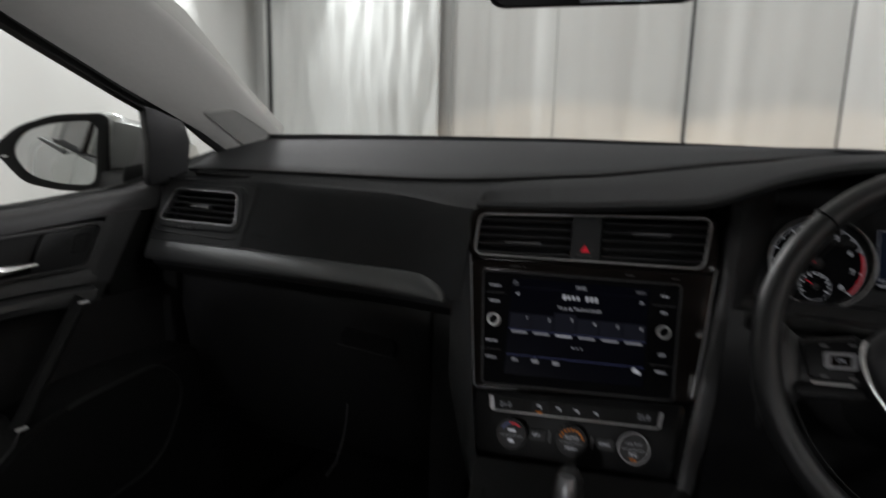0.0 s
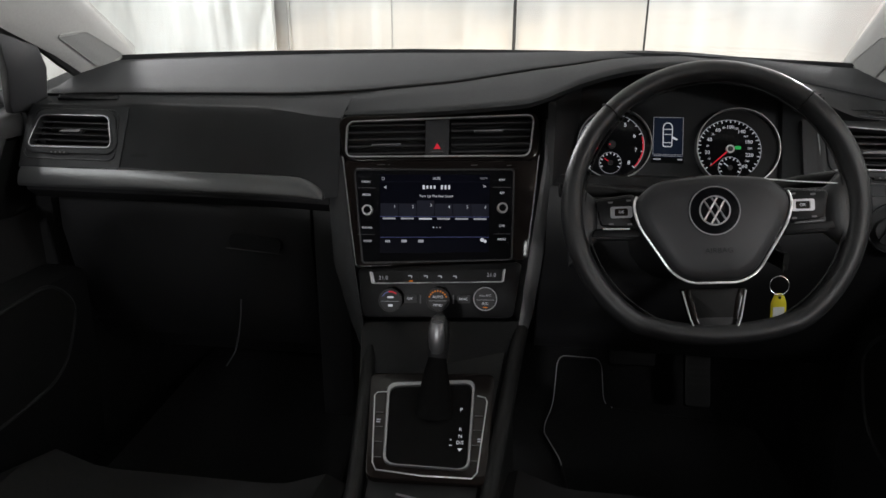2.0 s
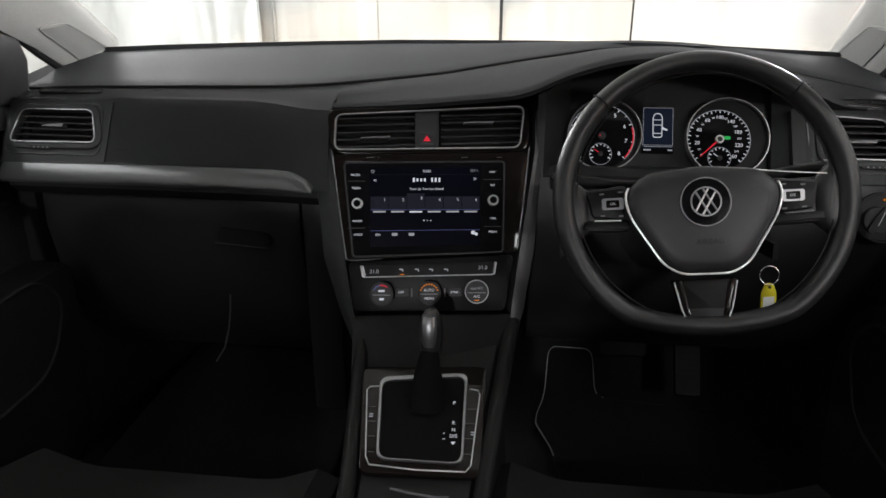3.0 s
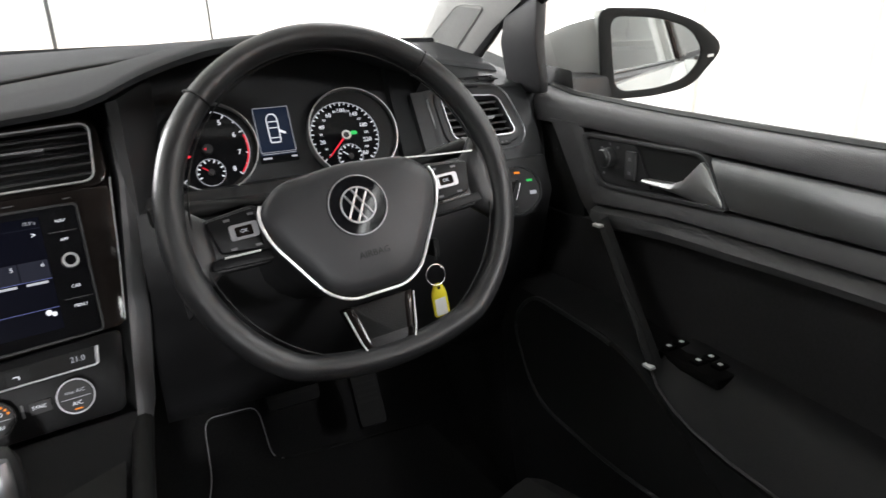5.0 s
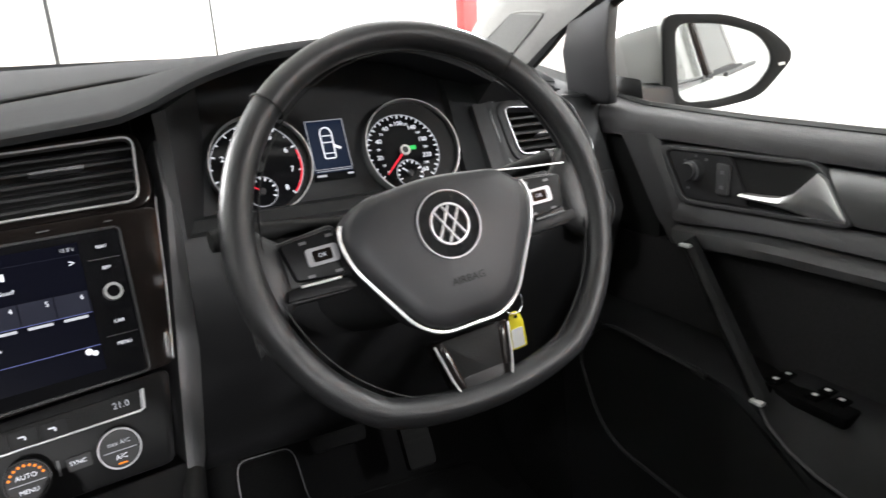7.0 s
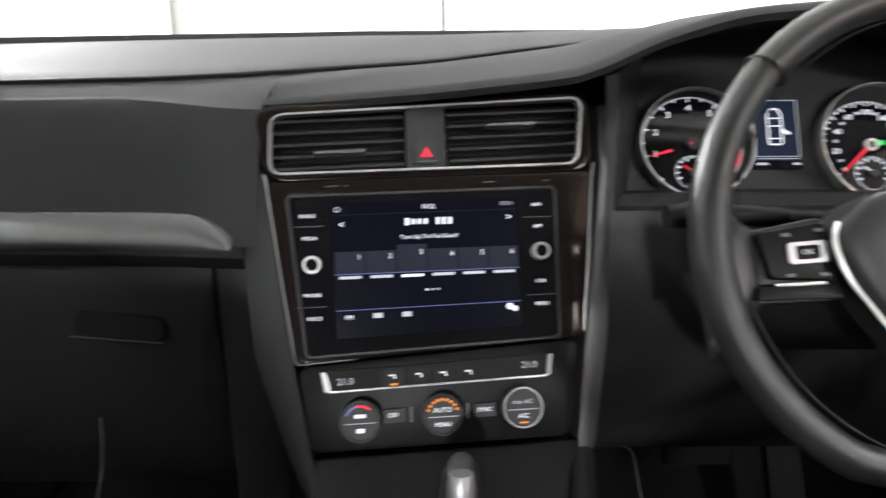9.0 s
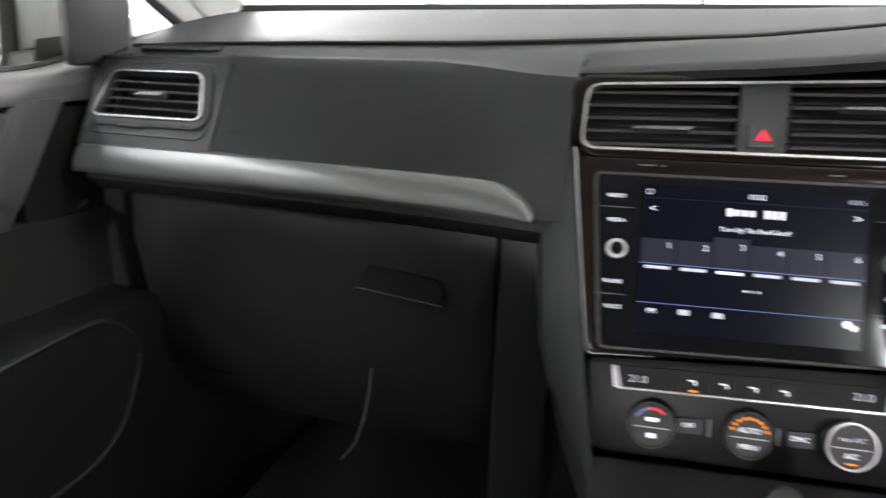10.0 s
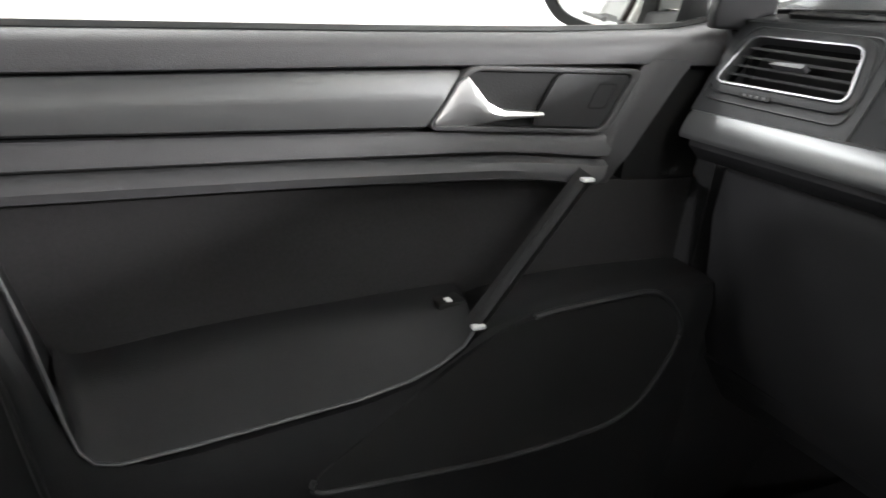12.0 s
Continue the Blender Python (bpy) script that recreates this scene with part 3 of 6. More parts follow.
def face_roll(name, x0, x1, n, bottom, label):
    rows = []
    for x in np.linspace(x0, x1, n):
        fy, fz, py, pz, ly, lz, ky = dash_at(x)
        zb = bottom(x)

        k = min(1, max(0, (x + 0.538) / 0.09))
        k = k * k * (3 - 2 * k)

        def at(z, out=0.0):
            t = (lz - z) / (lz - zb)
            b = min(1, max(0, (x + 0.265) / 0.11))
            b = b * b * (3 - 2 * b) * (0.009 + 0.012 * min(1, max(0, t)))
            return (x, (ly + (ky - ly) * t - out - b) * k + (0.0467 + (z - 1.0) * 0.554) * (1 - k), z)
        dip = 0.004 * min(1, max(0, (-0.15 - x) / 0.1))
        rows.append([(x, py + 0.002, pz - 0.004), (x, (py + ly) / 2, (pz + lz) / 2 + 0.001 - dip), (x, ly + 0.010, lz + 0.001 - 1.4 * dip), (x, ly + 0.003, lz - 0.002 - dip), at(lz - 0.008, 0.001), at(lz - 0.018, 0.003), at(lz - 0.035, 0.004),
                     at(lz - 0.06, 0.003), at(zb), (x, ky + 0.05, zb), (x, py + 0.05, pz - 0.05)])
    return part(name, loft(rows), MATT, dash, label)


face_roll("airbag_panel", -0.538, -0.146, 22, lambda x: strip_z(x)[0] - 0.004 - 0.026 * min(1, max(0, 1 - (-0.166 - x) / 0.05)) ** 2, "smooth dark airbag panel")


def end_roll(x0, x1):
    """The rounded edge above a side vent."""
    rows = []
    for x in np.linspace(x0, x1, 10):
        fy, fz, py, pz, ly, lz, ky = dash_at(x)
        yb = 0.0470 + (1.0405 - 1.0) * 0.554
        rows.append([(x, py + 0.002, pz - 0.004), (x, (py + ly) / 2, (pz + lz) / 2 - 0.003), (x, ly + 0.010, lz - 0.004), (x, ly + 0.003, lz - 0.006), (x, yb + 0.002, 1.0425), (x, yb, 1.0405), (x, yb + 0.04, 1.035), (x, py + 0.05, pz - 0.05)])
    return part("end_panel", loft(rows), MATT, dash, "dark rounded edge above the side vent")


end_roll(-0.715, -0.530)
end_roll(0.540, 0.715)
rows = []
for x in np.linspace(-0.150, 0.540, 50):
    fy, fz, py, pz, ly, lz, ky = dash_at(x)
    k = min(1, max(0, (x + 0.147) / 0.09))
    dip = 0.0012 * max(0, 1 - (x + 0.150) / 0.03)
    pz, lz = pz - dip, lz - dip
    rows.append([(x, py + 0.002, pz - 0.004), (x, (py * 2 + ly) / 3, (pz * 2 + lz) / 3 + 0.0007 + 0.0033 * k), (x, (py + ly * 2) / 3, (pz + lz * 2) / 3 + 0.001 + 0.006 * k), (x, ly + 0.02, lz + 0.001 + 0.002 * k), (x, ly + 0.006, lz + 0.001), (x, ly, lz - 0.004), (x, ly + 0.003, lz - 0.010), (x, ly + 0.10, lz - 0.016), (x, py + 0.05, min(pz - 0.03, lz - 0.02))])
part("instrument_hood", loft(rows), MATT, dash, "curved hood over the instruments")

# decor strip
rows = []
for x in list(np.linspace(-0.712, -0.206, 24)) + [-0.198, -0.191, -0.185, -0.180, -0.176, -0.172, -0.169, -0.1675, -0.1665]:
    zt, zb = strip_z(x)
    e = max(0.0, 1 - (-0.166 - x) / 0.050)
    zt -= (0.4 * e * e + 0.6 * (1 - math.sqrt(max(0.0, 1 - e * e)))) * 0.027
    y = strip_y(x)
    h = zt - zb
    rows.append([(x, y + 0.055, zt), (x, y + 0.008, zt - 0.001), (x, y + 0.002, zt - h * 0.22), (x, y - 0.003, zt - h * 0.5), (x, y - 0.006, zt - h * 0.8), (x, y - 0.006, zb + 0.003), (x, y - 0.004, zb), (x, y + 0.055, zb)])
part("decor_strip", loft(rows), DECOR, dash, "brushed dark metal decor strip")
# lower passenger side
rows = []
for x in np.linspace(-0.712, -0.16, 14):
    zt, zb = strip_z(x)
    y = strip_y(x)
    rows.append([(x, y + 0.012, zb + 0.002), (x, y + 0.012, zb - 0.010), (x, y + 0.030, zb - 0.026), (x, y + 0.07, zb - 0.03), (x, y + 0.07, zb)])
part("knee_rail", loft(rows), HARD, dash)
GB = [(-0.69, 0.062), (-0.45, 0.048), (-0.26, 0.034), (-0.215, 0.030)]
rows = []
for x, y in GB:
    zt = strip_z(x)[1] - 0.030
    rows.append([(x, y + 0.008, zt), (x, y + 0.000, zt - 0.006), (x, y - 0.004, zt - 0.06), (x, y + 0.02, zt - 0.20), (x, y + 0.06, zt - 0.29), (x, y + 0.12, zt - 0.29), (x, y + 0.10, zt)])
lid = part("glovebox_lid", loft(rows), HARD, dash, "closed black glovebox lid", bevel=0.003)
GBM = pose(-0.318, 0.034, 0.824, 0, 0, -5)
part("glovebox_handle", prism(GBM, rpoly([(-0.05, -0.012), (0.05, -0.016), (0.052, 0.010), (-0.046, 0.016)], 0.012), 0.0035, -0.004, 0.94), LOWER, lid, "recessed black latch")
part("latch_lip", tube([GBM @ Vector((-0.05, -0.007, -0.012)), GBM @ Vector((0.05, -0.007, -0.016))], 0.0009, 6), HARD, lid)
part("lower_side_panel", box((-0.213, 0.030, 0.50), (-0.155, 0.12, 0.90)), HARD, dash, bevel=0.004)
part("passenger_footwell_panel", loft([[(x, 0.10, 0.63), (x, 0.16, 0.55), (x, 0.55, 0.55), (x, 0.5, 0.63)] for x in (-0.7, -0.16)]), HARD, dash)
part("lid_edge_line", tube([(-0.357, 0.042, 0.712), (-0.362, 0.046, 0.680), (-0.372, 0.052, 0.640), (-0.388, 0.060, 0.597), (-0.412, 0.068, 0.562)], 0.0015, 6), GREYP, lid, "thin grey curved edge")
# driver's lower panel
rows = []
for x in np.linspace(0.16, 0.712, 14):
    rows.append([(x, 0.06, 0.955), (x, 0.012, 0.945), (x, -0.006, 0.90), (x, 0.02, 0.80), (x, 0.06, 0.68), (x, 0.16, 0.60), (x, 0.24, 0.62), (x, 0.16, 0.95)])
part("driver_lower_panel", loft(rows), HARD, dash, "black knee panel below the wheel")
# demister slots at both ends
for sd in (-1, 1):
    x0, x1 = (-0.680, -0.564) if sd < 0 else (0.566, 0.680)
    gm = pose((x0 + x1) / 2, 0.096, 1.0510, -62, 0, sd * 3)
    gw = (x1 - x0) / 2
    slot = part("defroster_slot", prism(gm, rpoly([(-gw, -0.0052), (gw, -0.0052), (gw, 0.0052), (-gw, 0.0052)], 0.002), 0.0015, -0.012), RUBBER, dash, "black demister slot with slanted fins")
    part("slot_rim", tube([gm @ Vector((u, -0.002, v)) for u, v in rpoly([(-gw, -0.0055), (gw, -0.0055), (gw, 0.0055), (-gw, 0.0055)], 0.002)], 0.0009, 5, True), MATT, slot)
    for k in range(5):
        u = -gw + 0.022 + k * 0.0215
        part("fin", prism(gm, [(u, -0.0045), (u + 0.011, -0.0045), (u + 0.002, 0.0045), (u, 0.0045)], 0.0028, 0.001), MATT, slot, smooth=False)
words("AIRBAG", pose(-0.489, 0.0165, 0.968, -26, 0, 2), 0, 0, 0.0085, BLACK, dash, "embossed_lettering", lift=0.0102)


def side_vent(s):
    tall = 0.009 if s > 0 else 0.0
    m = pose(s * 0.627, 0.047, 1.0, -29, 0, s * 2)
    out = rpoly([(s * 0.077, -0.028), (-s * 0.078, -0.026), (-s * 0.064, 0.0285 + tall), (s * 0.062, 0.0275 + tall)], 0.012, 5)
    if s > 0:
        out = rpoly([(0.050, -0.0260), (-0.051, -0.0245), (-0.055, 0.0400), (0.036, 0.0330)], 0.012, 5)
    pod = rpoly([(s * 0.090, -0.064), (-s * 0.096, -0.064), (-s * 0.096, 0.0465 + tall * 0.4), (s * 0.090, 0.0465 + tall * 0.4)], 0.003, 5)
    v = part("side_vent", frame_ring(m, pod, grown(out, 0.002), 0.0, -0.05), PLASTIC, dash, "side air vent with a bright frame")
    part("vent_collar", frame_ring(m, grown(out, 0.011), grown(out, 0.001), 0.003, -0.03), PLASTIC, v, bevel=0.001)
    # same line both sides: dark on the left, metal on the right as lit
    part("collar_line", tube([m @ Vector((u, -0.0006, w)) for u, w in (rpoly([(-0.086, -0.047), (0.086, -0.047), (0.080, 0.040), (-0.074, 0.040)], 0.016, 5) if s < 0 else grown(out, 0.020))], 0.0012, 5, True), HARD if s < 0 else DULL, v)
    part("bright_frame", frame_ring(m, grown(out, 0.0012), grown(out, -0.0006), 0.0050, -0.01), DULL, v, "thin satin chrome frame")
    part("vent_well", prism(m, out, -0.026, -0.030), RUBBER, v)
    for k in range(5 if s < 0 else 6):
        z = 0.018 + tall - k * 0.0105
        a = 0.062 + (0.018 * (0.02 - z) / 0.05)
        lo, hi = (-a, 0.071) if s < 0 else (-0.052, 0.034 + 0.014 * (0.033 - z) / 0.06)
        part("slat", prism(m @ pose(0, 0.004, z, 24, 0, 0), [(lo, -0.0012), (hi, -0.0012), (hi, 0.0012), (lo, 0.0012)], 0.003, -0.012), HARD, v)
    part("slider", prism(m, rpoly([(-0.020, -0.0022), (0.018, -0.0022), (0.020, 0.0026), (-0.014, 0.001)], 0.001), 0.008, -0.002), GREYP, v, "grey vent slider")
    part("thumbwheel", prism(m, rpoly([(s * 0.018 - 0.020, -0.0395), (s * 0.018 + 0.020, -0.0395), (s * 0.018 + 0.020, -0.0345), (s * 0.018 - 0.020, -0.0345)], 0.002), 0.0035, -0.001), RUBBER, v)
    for k in range(4):
        part("thumbwheel_mark", prism(m, disc(s * 0.018 - 0.012 + k * 0.008, -0.037, 0.0015, 8), 0.0043, 0.003), GREYP, v)


side_vent(-1)
side_vent(1)

for s in (-1, 1):
    part("dash_end_cap", loft([[(s * x, y, z) for y, z in ((0.050, 0.94), (0.072, 1.030), (0.085, 1.044), (0.140, 1.054), (0.360, 1.098), (0.360, 0.96))] for x in (0.690, 0.742)]), MATT, dash, "dark end of the dashboard at the door", bevel=0.004)

# ---------------------------------------------------------------- centre stack
ST = pose(-0.003, -0.0402, 0.9008, -21, 0, 7)
stack = thing("centre_stack", (0, 0, 0.9), "glossy black centre stack with screen and climate panel", "centre console")
fas = rpoly([(-0.112, -0.072), (0.139, -0.060), (0.166, 0.12), (0.160, 0.168), (-0.150, 0.158)], 0.010)
scr = rpoly([(-0.1025, -0.0655), (0.1175, -0.059), (0.1205, 0.0735), (-0.1155, 0.0715)], 0.004)
cvo = rpoly([(-0.130, 0.092), (0.144, 0.095), (0.151, 0.156), (-0.128, 0.144)], 0.012, 5)
part("fascia", prism(ST, fas, -0.026, -0.07), GLOSS, stack, "glossy brown-black fascia")
low = rpoly([(-0.112, -0.072), (0.139, -0.060), (0.157, 0.088), (-0.133, 0.085)], 0.008)
part("screen_surround", frame_ring(ST, low, grown(scr, 0.0024), 0.0, -0.03), GLOSS, stack, bevel=0.0015)
fr = part("vent_frame", frame_ring(ST, grown(cvo, 0.0011), grown(cvo, -0.0009), 0.004, -0.006), HANDLE, stack, "satin chrome frame round both vents")
part("vent_surround", frame_ring(ST, rpoly([(-0.1335, 0.0855), (0.1573, 0.0885), (0.1590, 0.1610), (-0.1430, 0.1530)], 0.020, 5), grown(cvo, 0.0010), 0.0002, -0.03), GLOSS, stack, bevel=0.0012)
part("edge_line", tube([ST @ Vector((u, -0.0008, v)) for u, v in ((-0.1350, 0.092), (-0.1335, 0.085), (-0.1225, 0.0), (-0.1132, -0.068), (-0.110, -0.0725), (-0.06, -0.070))], 0.0006, 6), DULL, stack, "thin bright edge line")
part("edge_line", tube([ST @ Vector((u, -0.0008, v)) for u, v in ((0.1590, 0.096), (0.1575, 0.088), (0.1490, 0.01), (0.1400, -0.056))], 0.0008, 6), HANDLE, stack, "thin bright edge line")
for nm, a, b in (("l", -0.130, -0.0115), ("r", 0.0245, 0.150)):
    c = -0.9 if nm == "l" else 0
    vent = part("centre_vent", prism(ST, rpoly([(a, 0.093), (b, 0.094), (b, 0.155 if nm == "r" else 0.149), (a + 0.002, 0.149 if nm == "r" else 0.143)], 0.004), -0.022, -0.025), RUBBER, stack, "black slatted centre air vent")
    for k in range(5):
        z = 0.101 + k * 0.0105
        part("slat", prism(ST @ pose(0, 0.004, z, 22, -1.5, 0), [(a + 0.003, -0.0012), (b - 0.001, -0.0012), (b - 0.001, 0.0012), (a + 0.003, 0.0012)], 0.004, -0.014), HARD, vent)
    uc = (a + b) / 2 + (0.002 if nm == "l" else -0.004)
    zc = 0.1085 if nm == "l" else 0.130
    part("slider", prism(ST, rpoly([(uc - 0.022, zc - 0.0012), (uc + 0.02, zc - 0.0008), (uc + 0.022, zc + 0.0022), (uc - 0.022, zc + 0.0006)], 0.0006), 0.012, -0.002), GREYP, vent, "grey vent slider")
part("hazard_panel", prism(ST, rpoly([(-0.011, 0.0935), (0.024, 0.0945), (0.0245, 0.151), (-0.0105, 0.149)], 0.002), 0.001, -0.02), PLASTIC, stack)
hz = part("hazard_switch", prism(ST, rpoly([(-0.004, 0.098), (0.017, 0.0985), (0.0175, 0.1185), (-0.0035, 0.118)], 0.0025), 0.0035, 0.0), HARD, stack, "hazard switch with a red triangle")
part("triangle", prism(ST, [(0.0012, 0.1040), (0.0122, 0.1040), (0.0067, 0.1130)], 0.0042, 0.003), L_RED, hz, "lit red triangle", smooth=False)
part("switch_line", prism(ST, [(-0.002, 0.0995), (0.0155, 0.0998), (0.0155, 0.1005), (-0.002, 0.1002)], 0.0042, 0.003), GREYP, hz, smooth=False)
sc = part("infotainment_screen", prism(ST, scr, 0.0015, -0.012, 0.995), DARKGLASS, stack, "lit radio touchscreen with black glass")
part("screen_rim", frame_ring(ST, grown(scr, 0.0022), scr, 0.0012, -0.01), HARD, sc)
L = 0.0022
DU0, DU1 = -0.0775, 0.0845
part("display", prism(ST, [(DU0, -0.052), (DU1, -0.049), (DU1 + 0.001, 0.066), (DU0 - 0.001, 0.0655)], 0.0018, 0.001), L_BLUE, sc, smooth=False)
for i in range(6):
    u0 = DU0 + 0.0004 + i * (DU1 - DU0) / 6
    u1 = u0 + (DU1 - DU0) / 6 - 0.0008
    h = 0.0240 if i == 2 else 0.0195
    part("station_cell", prism(ST, [(u0, 0.0030), (u1, 0.0030), (u1, 0.0030 + h), (u0, 0.0030 + h)], 0.0021, 0.0019), L_CELL, sc, smooth=False)
    words(str(i + 1), ST, u1 - 0.005, 0.0175 if i != 2 else 0.0200, 0.0062, L_WHITE, sc, lift=L + 0.0002)
    if i == 2:
        bar(ST, (u0 + u1) / 2, -0.0002, 0.019, 0.0022, L_WHITE, sc, lift=L)
    else:
        bar(ST, (u0 + u1) / 2, 0.0000, 0.019, 0.0024, L_DIM, sc, lift=L)
part("station_line", prism(ST, [(DU0, 0.0026), (DU1, 0.0026), (DU1, 0.0031), (DU0, 0.0031)], 0.0023, 0.0019), L_LINE, sc, smooth=False)
part("footer_line", prism(ST, [(DU0, -0.0285), (DU1, -0.0270), (DU1, -0.0265), (DU0, -0.0280)], 0.0023, 0.0019), L_LINE, sc, smooth=False)
part("header_line", prism(ST, [(DU0, 0.0545), (DU1, 0.0550), (DU1, 0.0553), (DU0, 0.0548)], 0.0023, 0.0019), L_CELL, sc, smooth=False)
for k, w in enumerate((0.0034, 0.0028, 0.0028, 0.0028, 0.0, 0.0028, 0.0028, 0.0028)):
    if w:
        bar(ST, 0.006 + (k - 3.5) * 0.0054, 0.0470, w, 0.0062 if k in (0, 5, 6, 7) else 0.0046, L_WHITE, sc, "station_name_mark", lift=L)
words("Turn Up The Feel Good!", ST, 0.006, 0.0335, 0.0050, L_WHITE, sc, lift=L)
words("10:32", ST, 0.006, 0.0598, 0.0056, L_WHITE, sc, lift=L)
words("15.5°c", ST, 0.076, 0.0605, 0.0046, L_DIM, sc, lift=L)
words("<", ST, -0.070, 0.0460, 0.0085, L_WHITE, sc, lift=L)
words(">", ST, 0.0775, 0.0480, 0.0085, L_WHITE, sc, lift=L)
words("FM", ST, -0.066, -0.0345, 0.0056, L_WHITE, sc, lift=L)
for u in (-0.0415, -0.0165):
    bar(ST, u, -0.0335, 0.008, 0.0042, L_DIM, sc, lift=L)
part("settings_icon", prism(ST, disc(0.0745, -0.0310, 0.0030, 10), L, L - 0.0004), L_WHITE, sc, smooth=False)
part("settings_icon", prism(ST, disc(0.0790, -0.0332, 0.0024, 10), L, L - 0.0004), L_WHITE, sc, smooth=False)
part("clock_icon", frame_ring(ST, disc(-0.0735, 0.0595, 0.0024, 12), disc(-0.0735, 0.0595, 0.0017, 12), L, L - 0.0004), L_DIM, sc, smooth=False)
for i in range(3):
    part("page_dot", prism(ST, disc(0.002 + i * 0.005, -0.0130, 0.0011, 8), L, L - 0.0004), L_WHITE if i == 0 else L_DIM, sc, smooth=False)
for side, names in ((-1, ("RADIO", "MEDIA", "PHONE", "VOICE")), (1, ("NAV", "APP", "CAR", "MENU"))):
    for k, nm in enumerate(names):
        v = (0.0545, 0.0350, -0.0140, -0.0340)[k] + (0.004 if side > 0 else 0)
        u = (-0.099 + 0.0035 * k / 3) if side < 0 else 0.1035
        words(nm, ST, u, v, 0.0044, L_WHITE, sc, lift=L)
    for v in (0.0455, -0.0240):
        bar(ST, -0.098 if side < 0 else 0.1035, v + (0.002 if side > 0 else 0), 0.026, 0.0005, GREYP, sc, lift=L)
    u, v = (-0.096, 0.012) if side < 0 else (0.104, 0.0165)
    kn = part("rotary_knob", prism(ST, disc(u, v, 0.0082, 24), 0.010, 0.001, 0.94), HANDLE, sc, "silver rotary knob")
    part("knob_cap", prism(ST, disc(u, v, 0.0052, 20), 0.0106, 0.009), DARKGLASS, kn)
# small highlights under the vents, drawn as grey bars on the fascia
for u, w in ((-0.077, 0.012), (-0.065, 0.003), (0.062, 0.010), (0.114, 0.007)):
    part("fascia_glint", prism(ST, [(u - w / 2, 0.0800), (u + w / 2, 0.0803), (u + w / 2, 0.0812), (u - w / 2, 0.0809)], 0.0012, 0.0), GREYP, stack, smooth=False)

# climate panel
cl = part("climate_panel", prism(ST, rpoly([(-0.1035, -0.1470), (0.1215, -0.1470), (0.1345, -0.063), (-0.1110, -0.0745)], 0.010), -0.001, -0.03), CLIM, stack, "climate panel with three rotary dials", bevel=0.002)
cf = rpoly([(-0.0885, -0.0960), (0.1065, -0.0925), (0.1085, -0.0745), (-0.0915, -0.0795)], 0.003)
part("button_strip", prism(ST, cf, 0.002, -0.002), BLACK, cl)
part("strip_trim", tube([ST @ Vector((u, -0.003, v)) for u, v in ((-0.0915, -0.0795), (-0.0885, -0.0955), (-0.085, -0.0965), (0.102, -0.0930), (0.106, -0.0915), (0.1085, -0.0745))], 0.0010, 6), HANDLE, cl, "thin chrome line")
part("trim_end", prism(ST, rpoly([(-0.0925, -0.0795), (-0.0875, -0.0960), (-0.0835, -0.0955), (-0.0875, -0.0795)], 0.001), 0.0036, 0.001), DULL, cl)
part("trim_end", prism(ST, rpoly([(0.1035, -0.0920), (0.1070, -0.0920), (0.1090, -0.0745), (0.1055, -0.0748)], 0.001), 0.0036, 0.001), DULL, cl)
words("21.0", ST, -0.0715, -0.0885, 0.0080, L_DIM, cl, lift=0.0027)
words("21.0", ST, 0.0885, -0.0830, 0.0080, L_DIM, cl, lift=0.0027)
for u in (-0.030, -0.007, 0.014, 0.036):
    part("button", prism(ST, rpoly([(u - 0.0105, -0.0935), (u + 0.0095, -0.0932), (u + 0.0095, -0.0795), (u - 0.0105, -0.0800)], 0.001), 0.0028, 0.001), CLIM, cl)
    bar(ST, u - 0.002, -0.0850, 0.0050, 0.0011, L_WHITE, cl, "button_icon", lift=0.0038)
    bar(ST, u + 0.0005, -0.0868, 0.0012, 0.0026, L_WHITE, cl, "button_icon", lift=0.0038)
part("indicator", prism(ST, [(-0.0335, -0.0935), (-0.0275, -0.0935), (-0.0275, -0.0920), (-0.0335, -0.0920)], 0.0038, 0.003), L_AMBER, cl, smooth=False)
